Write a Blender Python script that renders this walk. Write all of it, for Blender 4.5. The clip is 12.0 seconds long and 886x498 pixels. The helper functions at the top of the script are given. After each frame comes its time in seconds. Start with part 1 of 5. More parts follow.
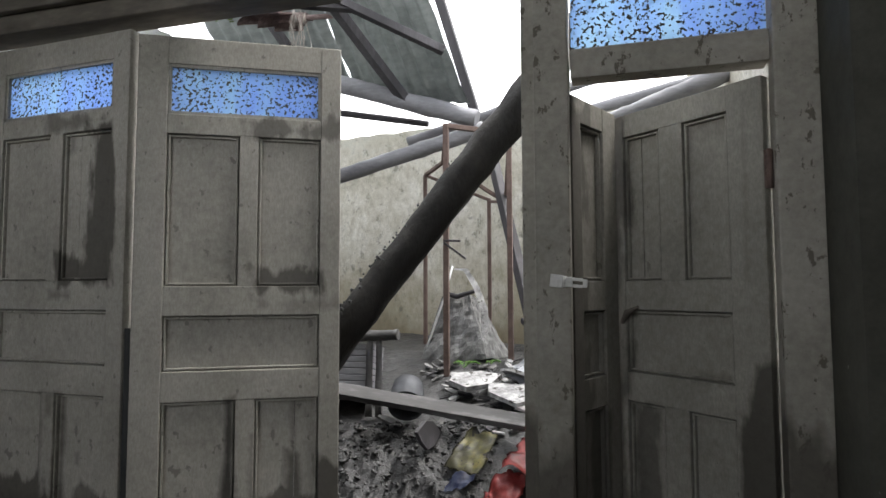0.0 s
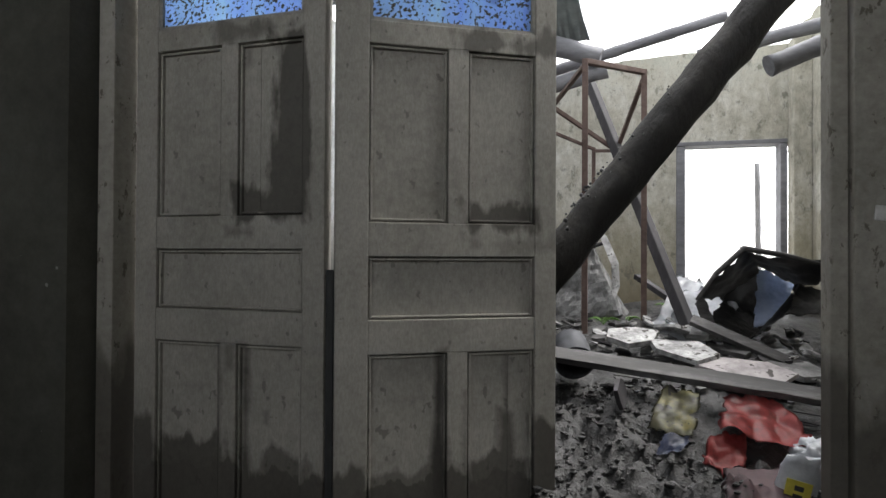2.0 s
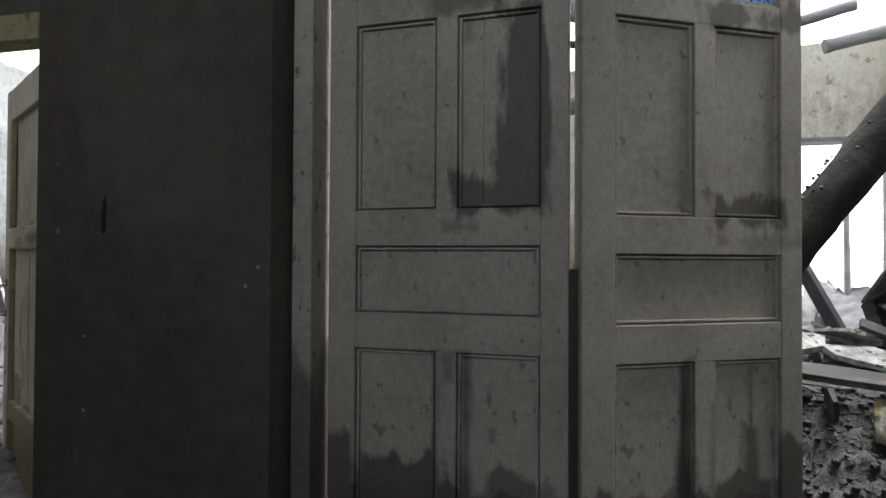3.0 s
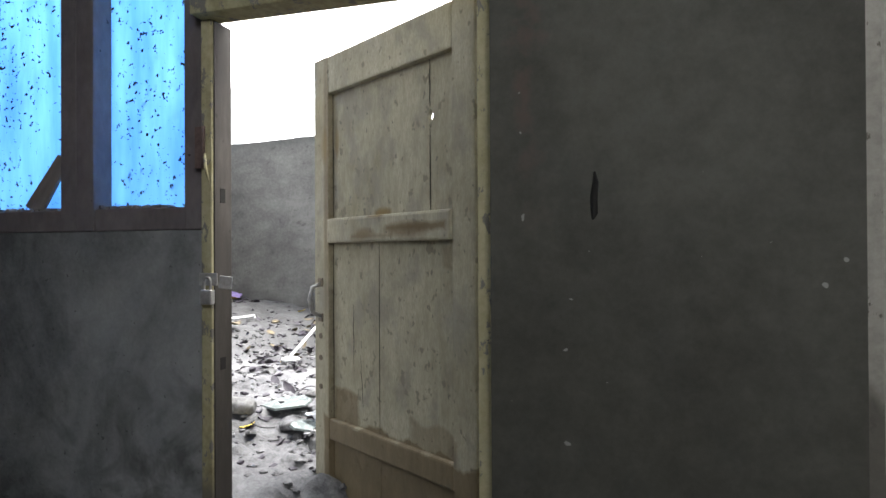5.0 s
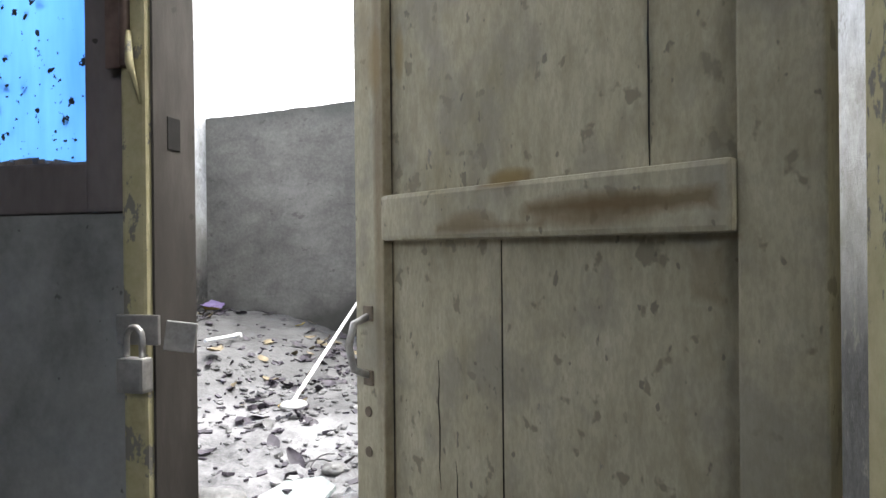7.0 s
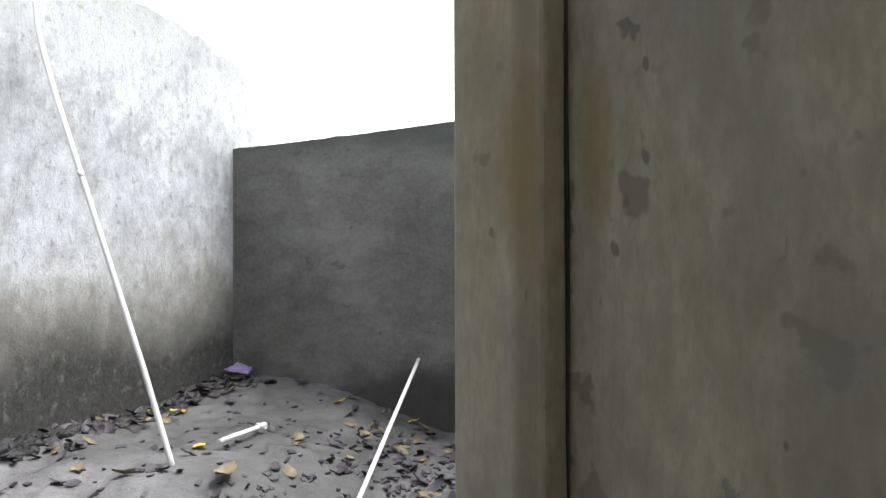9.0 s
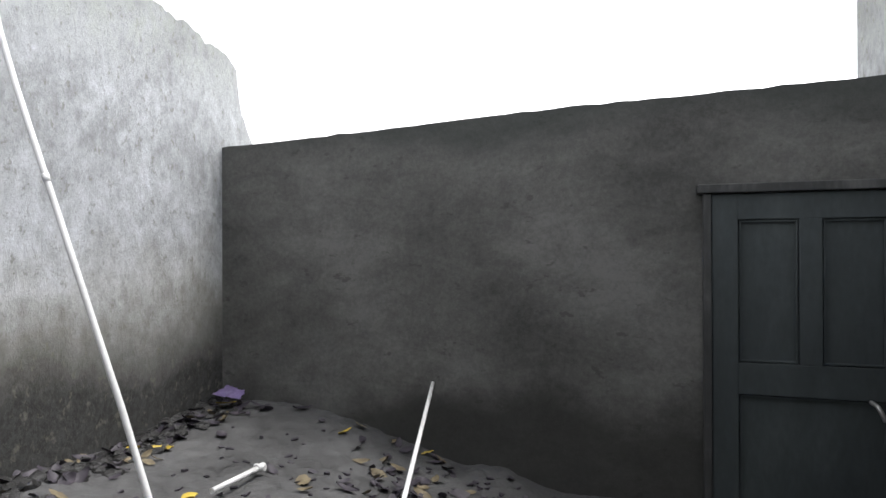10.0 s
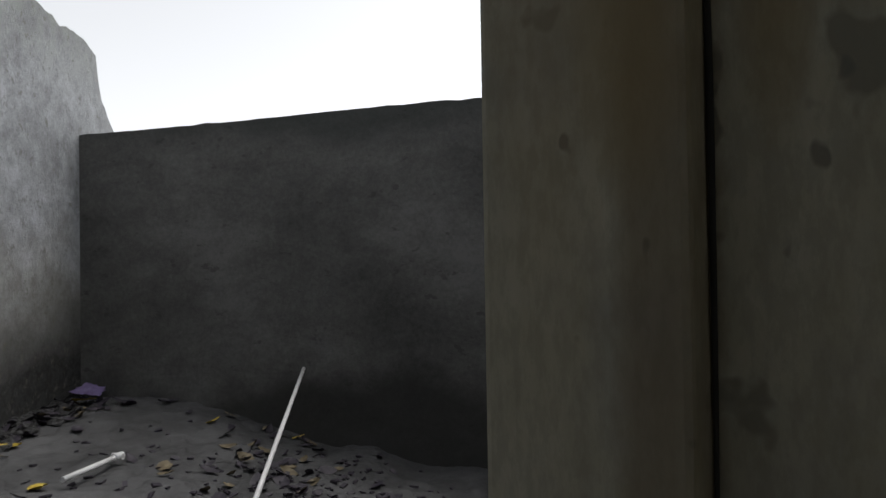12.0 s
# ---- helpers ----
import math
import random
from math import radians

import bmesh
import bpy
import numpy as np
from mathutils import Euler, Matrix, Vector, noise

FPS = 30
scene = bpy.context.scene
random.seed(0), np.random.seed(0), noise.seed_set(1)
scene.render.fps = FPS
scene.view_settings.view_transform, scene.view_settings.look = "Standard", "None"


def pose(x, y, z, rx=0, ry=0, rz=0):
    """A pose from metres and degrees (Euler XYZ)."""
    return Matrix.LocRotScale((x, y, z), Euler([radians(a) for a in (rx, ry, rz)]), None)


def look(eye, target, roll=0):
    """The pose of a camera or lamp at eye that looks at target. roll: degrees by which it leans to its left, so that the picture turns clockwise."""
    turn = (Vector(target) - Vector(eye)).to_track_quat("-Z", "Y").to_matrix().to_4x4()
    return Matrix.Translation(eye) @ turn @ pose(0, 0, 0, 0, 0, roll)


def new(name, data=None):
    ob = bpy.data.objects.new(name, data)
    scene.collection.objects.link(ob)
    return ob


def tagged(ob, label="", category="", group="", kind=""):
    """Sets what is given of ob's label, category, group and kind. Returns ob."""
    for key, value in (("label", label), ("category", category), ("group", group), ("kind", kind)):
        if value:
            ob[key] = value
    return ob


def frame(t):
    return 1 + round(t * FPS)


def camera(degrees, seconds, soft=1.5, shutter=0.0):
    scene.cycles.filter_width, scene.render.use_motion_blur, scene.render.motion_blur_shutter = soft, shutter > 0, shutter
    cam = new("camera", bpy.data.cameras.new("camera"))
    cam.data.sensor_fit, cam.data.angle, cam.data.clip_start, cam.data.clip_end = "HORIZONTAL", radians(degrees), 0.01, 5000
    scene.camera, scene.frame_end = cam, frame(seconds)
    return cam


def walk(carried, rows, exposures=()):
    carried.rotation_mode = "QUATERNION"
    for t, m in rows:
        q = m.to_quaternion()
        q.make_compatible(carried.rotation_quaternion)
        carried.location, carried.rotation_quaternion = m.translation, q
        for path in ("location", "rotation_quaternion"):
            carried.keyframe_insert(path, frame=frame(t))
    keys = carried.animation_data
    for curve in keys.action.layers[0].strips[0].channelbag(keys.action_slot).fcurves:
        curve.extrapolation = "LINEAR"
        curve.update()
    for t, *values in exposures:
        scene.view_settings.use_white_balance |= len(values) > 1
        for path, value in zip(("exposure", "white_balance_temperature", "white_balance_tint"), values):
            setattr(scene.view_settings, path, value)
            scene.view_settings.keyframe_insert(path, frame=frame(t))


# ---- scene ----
cam = camera(72.0, 12.0)
PATH = [
    (0, (0.426, 0.428, 1.443), (-0.122, 2.347, 1.572), -0.2),
    (0.5, (0.38, 0.427, 1.42), (-0.168, 2.35, 1.447), -0.3),
    (1, (0.251, 0.463, 1.387), (-0.282, 2.391, 1.4), -0.2),
    (1.5, (0.015, 0.506, 1.378), (-0.503, 2.438, 1.393), 0.1),
    (2, (-0.281, 0.478, 1.368), (-0.786, 2.413, 1.389), 0.3),
    (2.5, (-0.553, 0.485, 1.354), (-1.052, 2.421, 1.376), 0.2),
    (3, (-0.901, 0.498, 1.353), (-1.378, 2.44, 1.383), 0.3),
    (3.5, (-1.221, 0.474, 1.353), (-1.693, 2.417, 1.383), 0.4),
    (3.7, (-1.367, 0.47, 1.344), (-1.843, 2.412, 1.386), 0.5),
    (5.3, (-2.108, 0.604, 1.346), (-2.673, 2.523, 1.352), -0.4),
    (5.5, (-2.163, 0.657, 1.327), (-2.718, 2.578, 1.331), -0.5),
    (6, (-2.311, 0.839, 1.33), (-2.862, 2.762, 1.331), -0.4),
    (6.5, (-2.425, 0.983, 1.349), (-2.956, 2.911, 1.35), -0.5),
    (7, (-2.506, 1.269, 1.364), (-3.017, 3.203, 1.361), -0.6),
    (7.2, (-2.544, 1.383, 1.416), (-3.036, 3.321, 1.412), -0.8),
    (8.8, (-2.754, 1.794, 1.613), (-3.367, 3.698, 1.625), -0.4),
    (9, (-2.787, 1.844, 1.612), (-3.434, 3.737, 1.628), -0.2),
    (9.5, (-2.895, 1.942, 1.627), (-3.537, 3.836, 1.64), -0.2),
    (9.7, (-2.956, 1.998, 1.654), (-3.583, 3.898, 1.646), 0.2),
    (10, (-3.018, 2.065, 1.674), (-3.605, 3.977, 1.68), -0.2),
    (10.5, (-3.075, 2.119, 1.736), (-3.57, 4.057, 1.746), -0.1),
    (11, (-3.067, 2.099, 1.764), (-3.479, 4.056, 1.761), -0.2),
    (11.5, (-2.971, 2.078, 1.72), (-3.339, 4.044, 1.722), -0.4),
    (12, (-2.892, 1.983, 1.586), (-3.140, 3.963, 1.615), -0.9),
]
EXPOSURES = [(0.0, 2.1), (0.5, 2.2), (1.0, 2.25), (1.5, 2.05), (2.0, 1.7), (2.5, 1.35), (3.0, 1.75), (3.5, 2.35), (5.5, 2.9), (6.5, 2.95), (7.0, 2.85), (8.8, 2.0), (9.5, 1.68), (10.0, 1.36), (10.5, 0.92), (11.0, 0.42), (11.5, 0.12), (12.0, 0.05)]
walk(cam, [(t, look(eye, target, roll)) for t, eye, target, roll in PATH], EXPOSURES)

# ---- build ----
# world: an overcast, bright sky
world = bpy.data.worlds.new("overcast_sky")
scene.world = world
world.use_nodes = True
wn = world.node_tree.nodes
sky = wn.new("ShaderNodeTexSky")
sky.sky_type, sky.sun_disc = "NISHITA", False
sky.sun_elevation, sky.sun_rotation = radians(58), radians(40)
sky.dust_density = 1.5
soft_sky = wn.new("ShaderNodeHueSaturation")
soft_sky.inputs["Saturation"].default_value, soft_sky.inputs["Value"].default_value = 0.12, 1.3
world.node_tree.links.new(sky.outputs["Color"], soft_sky.inputs["Color"])
world.node_tree.links.new(soft_sky.outputs["Color"], wn["Background"].inputs["Color"])
wn["Background"].inputs["Strength"].default_value = 0.15
sun = new("sun", bpy.data.lights.new("sun", "SUN"))
sun.data.energy, sun.data.angle, sun.data.color = 1.1, radians(25), (1.0, 0.97, 0.93)
sun.matrix_world = look((2, 3, 8), (-1, 1.5, 0))


# ---- materials ----
def nodes_of(name):
    m = bpy.data.materials.new(name)
    m.use_nodes = True
    t = m.node_tree
    return m, t, t.nodes["Principled BSDF"]


def noise_tex(t, scale, detail=6.0, rough=0.6, stretch=(1, 1, 1), distortion=0.0, coord="Object"):
    tc, mp, n = t.nodes.new("ShaderNodeTexCoord"), t.nodes.new("ShaderNodeMapping"), t.nodes.new("ShaderNodeTexNoise")
    mp.inputs["Scale"].default_value = stretch
    n.inputs["Scale"].default_value, n.inputs["Detail"].default_value = scale, detail
    n.inputs["Roughness"].default_value, n.inputs["Distortion"].default_value = rough, distortion
    t.links.new(tc.outputs[coord], mp.inputs["Vector"])
    t.links.new(mp.outputs["Vector"], n.inputs["Vector"])
    return n.outputs["Fac"]


def ramp(t, fac, stops):
    r = t.nodes.new("ShaderNodeValToRGB")
    r.color_ramp.elements[0].position, r.color_ramp.elements[0].color = stops[0][0], (*stops[0][1], 1)
    r.color_ramp.elements[1].position, r.color_ramp.elements[1].color = stops[-1][0], (*stops[-1][1], 1)
    for p, c in stops[1:-1]:
        r.color_ramp.elements.new(p).color = (*c, 1)
    t.links.new(fac, r.inputs["Fac"])
    return r.outputs["Color"]


def mixed(t, fac, a, b):
    n = t.nodes.new("ShaderNodeMix")
    n.data_type = "RGBA"
    for value, slot in ((fac, n.inputs["Factor"]), (a, n.inputs["A"]), (b, n.inputs["B"])):
        if isinstance(value, bpy.types.NodeSocket):
            t.links.new(value, slot)
        elif isinstance(value, tuple):
            slot.default_value = (*value, 1)
        else:
            slot.default_value = value
    return n.outputs["Result"]


def maths(t, op, a, b=0.0, clamp=False):
    n = t.nodes.new("ShaderNodeMath")
    n.operation, n.use_clamp = op, clamp
    for value, slot in ((a, n.inputs[0]), (b, n.inputs[1])):
        if isinstance(value, bpy.types.NodeSocket):
            t.links.new(value, slot)
        else:
            slot.default_value = value
    return n.outputs[0]


def axis_of(t, axis, coord="Object"):
    tc, sp = t.nodes.new("ShaderNodeTexCoord"), t.nodes.new("ShaderNodeSeparateXYZ")
    t.links.new(tc.outputs[coord], sp.inputs[0])
    return sp.outputs[axis]


def bumped(t, bsdf, height, strength, distance):
    b = t.nodes.new("ShaderNodeBump")
    b.inputs["Strength"].default_value, b.inputs["Distance"].default_value = strength, distance
    t.links.new(height, b.inputs["Height"])
    t.links.new(b.outputs["Normal"], bsdf.inputs["Normal"])


def surface(name, dark, base, light, rough=0.8, big=3.0, fine=60.0, stretch=(1, 1, 1), bump=0.3, distance=0.004, metallic=0.0, specks=0.0, speck_colour=(0.05, 0.045, 0.04)):
    """Two scales of mottling, with fine relief, and specks of dirt where asked."""
    m, t, b = nodes_of(name)
    large = noise_tex(t, big, 5, 0.6, stretch)
    small = noise_tex(t, fine, 6, 0.65, stretch)
    both = maths(t, "ADD", maths(t, "MULTIPLY", large, 0.65), maths(t, "MULTIPLY", small, 0.35))
    colour = ramp(t, both, [(0.34, dark), (0.5, base), (0.66, light)])
    if specks:
        dots = noise_tex(t, fine * 0.6, 2, 0.5)
        colour = mixed(t, ramp(t, dots, [(0.70 - specks, (0, 0, 0)), (0.72 - specks, (1, 1, 1))]), colour, speck_colour)
    t.links.new(colour, b.inputs["Base Color"])
    t.links.new(ramp(t, small, [(0.3, (rough - 0.1,) * 3), (0.7, (min(1, rough + 0.1),) * 3)]), b.inputs["Roughness"])
    b.inputs["Metallic"].default_value = metallic
    bumped(t, b, both, bump, distance)
    return m


def silted(name, dark, base, light, line, silt, rough=0.75, streak=0.25, stretch=(1, 1, 1), worn=0.0, under=(0.1, 0.08, 0.06)):
    """Old paint on wood over which a mud flood has left a ragged dark tide mark below the height line (world metres)."""
    m, t, b = nodes_of(name)
    large = noise_tex(t, 3.0, 5, 0.6)
    small = noise_tex(t, 45.0, 6, 0.7, stretch)
    both = maths(t, "ADD", maths(t, "MULTIPLY", large, 0.6), maths(t, "MULTIPLY", small, 0.4))
    colour = ramp(t, both, [(0.34, dark), (0.5, base), (0.66, light)])
    if worn:
        flakes = noise_tex(t, 28.0, 8, 0.7, (1, 1, 0.6))
        colour = mixed(t, ramp(t, flakes, [(0.66 - worn, (0, 0, 0)), (0.68 - worn, (1, 1, 1))]), colour, under)
    geo, sp = t.nodes.new("ShaderNodeNewGeometry"), t.nodes.new("ShaderNodeSeparateXYZ")
    t.links.new(geo.outputs["Position"], sp.inputs[0])
    runs = t.nodes.new("ShaderNodeTexNoise")
    mp = t.nodes.new("ShaderNodeMapping")
    mp.inputs["Scale"].default_value = (7, 7, 2.4)
    t.links.new(geo.outputs["Position"], mp.inputs["Vector"])
    t.links.new(mp.outputs["Vector"], runs.inputs["Vector"])
    runs.inputs["Scale"].default_value, runs.inputs["Detail"].default_value = 1.0, 5
    height = maths(t, "ADD", line - streak * 0.5, maths(t, "MULTIPLY", runs.outputs["Fac"], streak * 2.0))
    wet = maths(t, "MULTIPLY", maths(t, "SUBTRACT", height, sp.outputs["Z"]), 14.0, True)
    colour = mixed(t, maths(t, "MULTIPLY", wet, 0.9), colour, mixed(t, small, silt, tuple(c * 1.7 for c in silt)))
    t.links.new(colour, b.inputs["Base Color"])
    b.inputs["Roughness"].default_value = rough
    bumped(t, b, both, 0.35, 0.004)
    return m


def stained_paint(name, dark, base, light, stains_and_shade, wet_dark, wet_light, rough=0.75, stretch=(1, 1, 1), worn=0.0, under=(0.16, 0.15, 0.125), wobble=0.10, scale=8.0, specks=0.0, smudge=None, edge=45.0, rust_and_bands=()):
    """Old paint with wet stains and crease shade, each (x0, x1, z0, z1, weight) in the leaf's own metres, with ragged,
    running edges.
    """
    m, t, b = nodes_of(name)
    large, small = noise_tex(t, 3.0, 5, 0.6), noise_tex(t, 45.0, 6, 0.7, stretch)
    both = maths(t, "ADD", maths(t, "MULTIPLY", large, 0.6), maths(t, "MULTIPLY", small, 0.4))
    colour = ramp(t, both, [(0.34, dark), (0.5, base), (0.66, light)])
    if worn:
        flakes = noise_tex(t, 28.0, 8, 0.7, (1, 1, 0.6))
        colour = mixed(t, ramp(t, flakes, [(0.68 - worn, (0, 0, 0)), (0.71 - worn, (1, 1, 1))]), colour, under)
    if specks:
        dots = noise_tex(t, 34.0, 3, 0.5, (1, 1, 0.8))
        colour = mixed(t, maths(t, "MULTIPLY", ramp(t, dots, [(0.66 - specks, (0, 0, 0)), (0.70 - specks, (1, 1, 1))]), 0.75), colour, tuple(c * 0.42 for c in base))
    if smudge:
        patches = noise_tex(t, 9.0, 5, 0.6, (1, 1, 0.8))
        colour = mixed(t, maths(t, "MULTIPLY", ramp(t, patches, [(0.50, (0, 0, 0)), (0.62, (1, 1, 1))]), 0.6), colour, smudge)
        dents = noise_tex(t, 70.0, 2, 0.5, (1, 1, 0.6))
        colour = mixed(t, maths(t, "MULTIPLY", ramp(t, dents, [(0.69, (0, 0, 0)), (0.73, (1, 1, 1))]), 0.7), colour, tuple(c * 0.45 for c in smudge))
    grain = noise_tex(t, 190.0, 4, 0.7, (1, 1, 0.35))
    colour = mixed(t, maths(t, "MULTIPLY", ramp(t, grain, [(0.42, (1, 1, 1)), (0.56, (0, 0, 0))]), 0.30), colour, tuple(c * 0.55 for c in base))
    x, z = axis_of(t, 0), axis_of(t, 2)
    drips = maths(t, "MULTIPLY", maths(t, "SUBTRACT", noise_tex(t, 9.0, 4, 0.6, (1.2, 1, 0.22)), 0.5), wobble * 1.3)
    ragged = maths(t, "MULTIPLY", maths(t, "SUBTRACT", noise_tex(t, scale * 0.7, 5, 0.52, (1.5, 1, 0.6)), 0.5), wobble * 2.6)
    fine = maths(t, "MULTIPLY", maths(t, "SUBTRACT", noise_tex(t, 60.0, 4, 0.6), 0.5), 0.010)
    total = 0.0
    for x0, x1, z0, z1, weight in stains_and_shade:
        across = maths(t, "MINIMUM", maths(t, "SUBTRACT", x, x0), maths(t, "SUBTRACT", x1, x))
        upright = maths(t, "MINIMUM", maths(t, "SUBTRACT", z, z0), maths(t, "SUBTRACT", z1, z))
        reach = min(1.0, (x1 - x0) / 0.16, (z1 - z0) / 0.08)
        inside = maths(t, "ADD", maths(t, "MINIMUM", across, upright), maths(t, "ADD", maths(t, "MULTIPLY", maths(t, "ADD", ragged, drips), reach), fine))
        total = maths(t, "MAXIMUM", total, maths(t, "MULTIPLY", maths(t, "MULTIPLY", inside, edge, True), weight))
    colour = mixed(t, total, colour, mixed(t, small, wet_dark, wet_light))
    for cx, cz, rx, rz, weight, tone in rust_and_bands:
        far = maths(t, "ADD", maths(t, "POWER", maths(t, "DIVIDE", maths(t, "ABSOLUTE", maths(t, "SUBTRACT", x, cx)), rx), 2.0), maths(t, "POWER", maths(t, "DIVIDE", maths(t, "ABSOLUTE", maths(t, "SUBTRACT", z, cz)), rz), 2.0))
        bloom = maths(t, "MULTIPLY", maths(t, "SUBTRACT", maths(t, "ADD", 0.75, large), far), 0.9, True)
        colour = mixed(t, maths(t, "MULTIPLY", bloom, weight), colour, tone)
    t.links.new(colour, b.inputs["Base Color"])
    t.links.new(maths(t, "SUBTRACT", rough, maths(t, "MULTIPLY", total, 0.15)), b.inputs["Roughness"])
    bumped(t, b, maths(t, "ADD", both, maths(t, "MULTIPLY", total, -0.1)), 0.4, 0.004)
    return m


def coloured_glass(name, tint, dirt, amount, scale=26.0):
    """A blue pane with light coming through it, spattered with mud."""
    m, t, b = nodes_of(name)
    out = t.nodes["Material Output"]
    spots = noise_tex(t, scale, 3, 0.55)
    big = noise_tex(t, 2.2, 4, 0.6)
    mask = ramp(t, maths(t, "ADD", spots, maths(t, "MULTIPLY", big, 0.25)), [(0.80 - amount, (0, 0, 0)), (0.83 - amount, (1, 1, 1))])
    through_it, haze = t.nodes.new("ShaderNodeBsdfTranslucent"), t.nodes.new("ShaderNodeMixShader")
    streaks = noise_tex(t, 5.0, 4, 0.6, (3, 3, 0.5))
    t.links.new(ramp(t, streaks, [(0.35, tint), (0.7, tuple(min(1, c * 1.25 + 0.1) for c in tint))]), through_it.inputs["Color"])
    b.inputs["Base Color"].default_value = (*[c * 0.25 for c in tint], 1)
    b.inputs["Roughness"].default_value = 0.25
    haze.inputs["Fac"].default_value = 0.85
    t.links.new(b.outputs[0], haze.inputs[1])
    t.links.new(through_it.outputs[0], haze.inputs[2])
    mud_coat, whole = t.nodes.new("ShaderNodeBsdfDiffuse"), t.nodes.new("ShaderNodeMixShader")
    mud_coat.inputs["Color"].default_value = (*dirt, 1)
    t.links.new(mask, whole.inputs["Fac"])
    t.links.new(haze.outputs[0], whole.inputs[1])
    t.links.new(mud_coat.outputs[0], whole.inputs[2])
    t.links.new(whole.outputs[0], out.inputs["Surface"])
    return m


def cloudy_render(name):
    """Trowelled cement with pale dried clouds, damp patches low down and pocks."""
    m, t, b = nodes_of(name)
    large, small, tiny = noise_tex(t, 2.6, 5, 0.6, (1, 1, 0.7), 0.6), noise_tex(t, 14.0, 6, 0.65, (1, 1, 0.8)), noise_tex(t, 90.0, 5, 0.7)
    both = maths(t, "ADD", maths(t, "MULTIPLY", large, 0.62), maths(t, "ADD", maths(t, "MULTIPLY", small, 0.25), maths(t, "MULTIPLY", tiny, 0.13)))
    colour = ramp(t, both, [(0.36, (0.085, 0.09, 0.09)), (0.48, (0.20, 0.205, 0.205)), (0.62, (0.33, 0.335, 0.335))])
    blots = ramp(t, noise_tex(t, 4.5, 4, 0.6, (1, 1, 1.3), 0.8), [(0.52, (0, 0, 0)), (0.66, (1, 1, 1))])
    low = maths(t, "MULTIPLY", maths(t, "SUBTRACT", 1.22, axis_of(t, 2)), 3.0, True)
    colour = mixed(t, maths(t, "MULTIPLY", maths(t, "MULTIPLY", blots, low), 0.75), colour, (0.06, 0.062, 0.06))
    pocks = ramp(t, noise_tex(t, 55.0, 2, 0.5), [(0.72, (0, 0, 0)), (0.75, (1, 1, 1))])
    colour = mixed(t, maths(t, "MULTIPLY", pocks, 0.6), colour, (0.05, 0.05, 0.048))
    t.links.new(colour, b.inputs["Base Color"])
    b.inputs["Roughness"].default_value = 0.9
    bumped(t, b, maths(t, "SUBTRACT", both, maths(t, "MULTIPLY", pocks, 0.2)), 0.4, 0.004)
    return m


GREY_PAINT = silted("grey_door_paint", (0.27, 0.255, 0.22), (0.40, 0.38, 0.335), (0.5, 0.475, 0.42), 0.86, (0.07, 0.065, 0.055), worn=0.02, under=(0.16, 0.15, 0.125))
GREY = ((0.27, 0.255, 0.22), (0.40, 0.38, 0.335), (0.5, 0.475, 0.42))
WET = ((0.055, 0.05, 0.042), (0.11, 0.10, 0.085))
LEAF_A_PAINT = stained_paint("grey_paint_first_leaf", *GREY, [(0.405, 0.548, 1.44, 1.97, 0.9), (0.325, 0.548, 1.44, 1.545, 0.9), (0.335, 0.37, 1.86, 1.925, 0.7), (0.27, 0.53, 1.925, 1.985, 0.6), (0.260, 0.290, 0.72, 1.145, 0.9), (0.328, 0.372, 0.70, 1.145, 0.9),
                             (0.285, 0.335, 1.05, 1.14, 0.5), (-0.05, 0.65, -0.5, 0.80, 0.9), (0.07, 0.27, 0.5, 0.89, 0.85), (0.40, 0.54, 0.5, 0.86, 0.7), (-0.05, 0.075, -0.5, 0.93, 0.85), (0.398, 0.424, 0.92, 0.965, 0.7), (0.28, 0.40, 1.40, 1.45, 0.5)], *WET, worn=0.0, specks=0.004)
LEAF_B_PAINT = stained_paint("grey_paint_second_leaf", *GREY, [(0.345, 0.56, 1.43, 1.525, 0.85), (0.33, 0.62, 1.375, 1.45, 0.35), (0.254, 0.300, 0.68, 1.15, 0.95), (0.333, 0.358, 0.72, 1.04, 0.8), (0.452, 0.476, 0.74, 1.13, 0.7),
                             (0.44, 0.50, 0.70, 0.98, 0.8), (0.53, 0.65, -0.5, 0.95, 0.9), (-0.05, 0.65, -0.5, 0.80, 0.9), (0.36, 0.54, 0.5, 0.85, 0.8), (0.09, 0.25, 0.5, 0.83, 0.6), (-0.05, 0.09, -0.5, 0.86, 0.85), (0.32, 0.62, 1.905, 1.995, 0.7)], *WET, worn=0.0, specks=0.004)
LEAF_C_PAINT = stained_paint("grey_paint_small_leaf", (0.19, 0.18, 0.155), (0.30, 0.285, 0.25), (0.40, 0.38, 0.335), [(-0.05, 0.11, -0.5, 1.95, 0.75), (-0.05, 0.6, -0.5, 0.86, 0.9), (0.43, 0.56, -0.5, 1.30, 0.95), (0.09, 0.215, -0.5, 1.13, 0.75), (0.30, 0.41, 1.20, 1.24, 0.5), (0.445, 0.47, 1.45, 1.90, 0.45)], *WET, worn=0.03)
FRAME_PAINT = silted("frame_paint", (0.24, 0.225, 0.19), (0.36, 0.34, 0.295), (0.48, 0.455, 0.40), 1.0, (0.08, 0.072, 0.06), worn=0.07, under=(0.14, 0.125, 0.1))
HEAD_WOOD = surface("weathered_head_timber", (0.06, 0.052, 0.042), (0.13, 0.115, 0.095), (0.24, 0.215, 0.18), 0.85, 2.5, 40, (0.3, 1, 1))
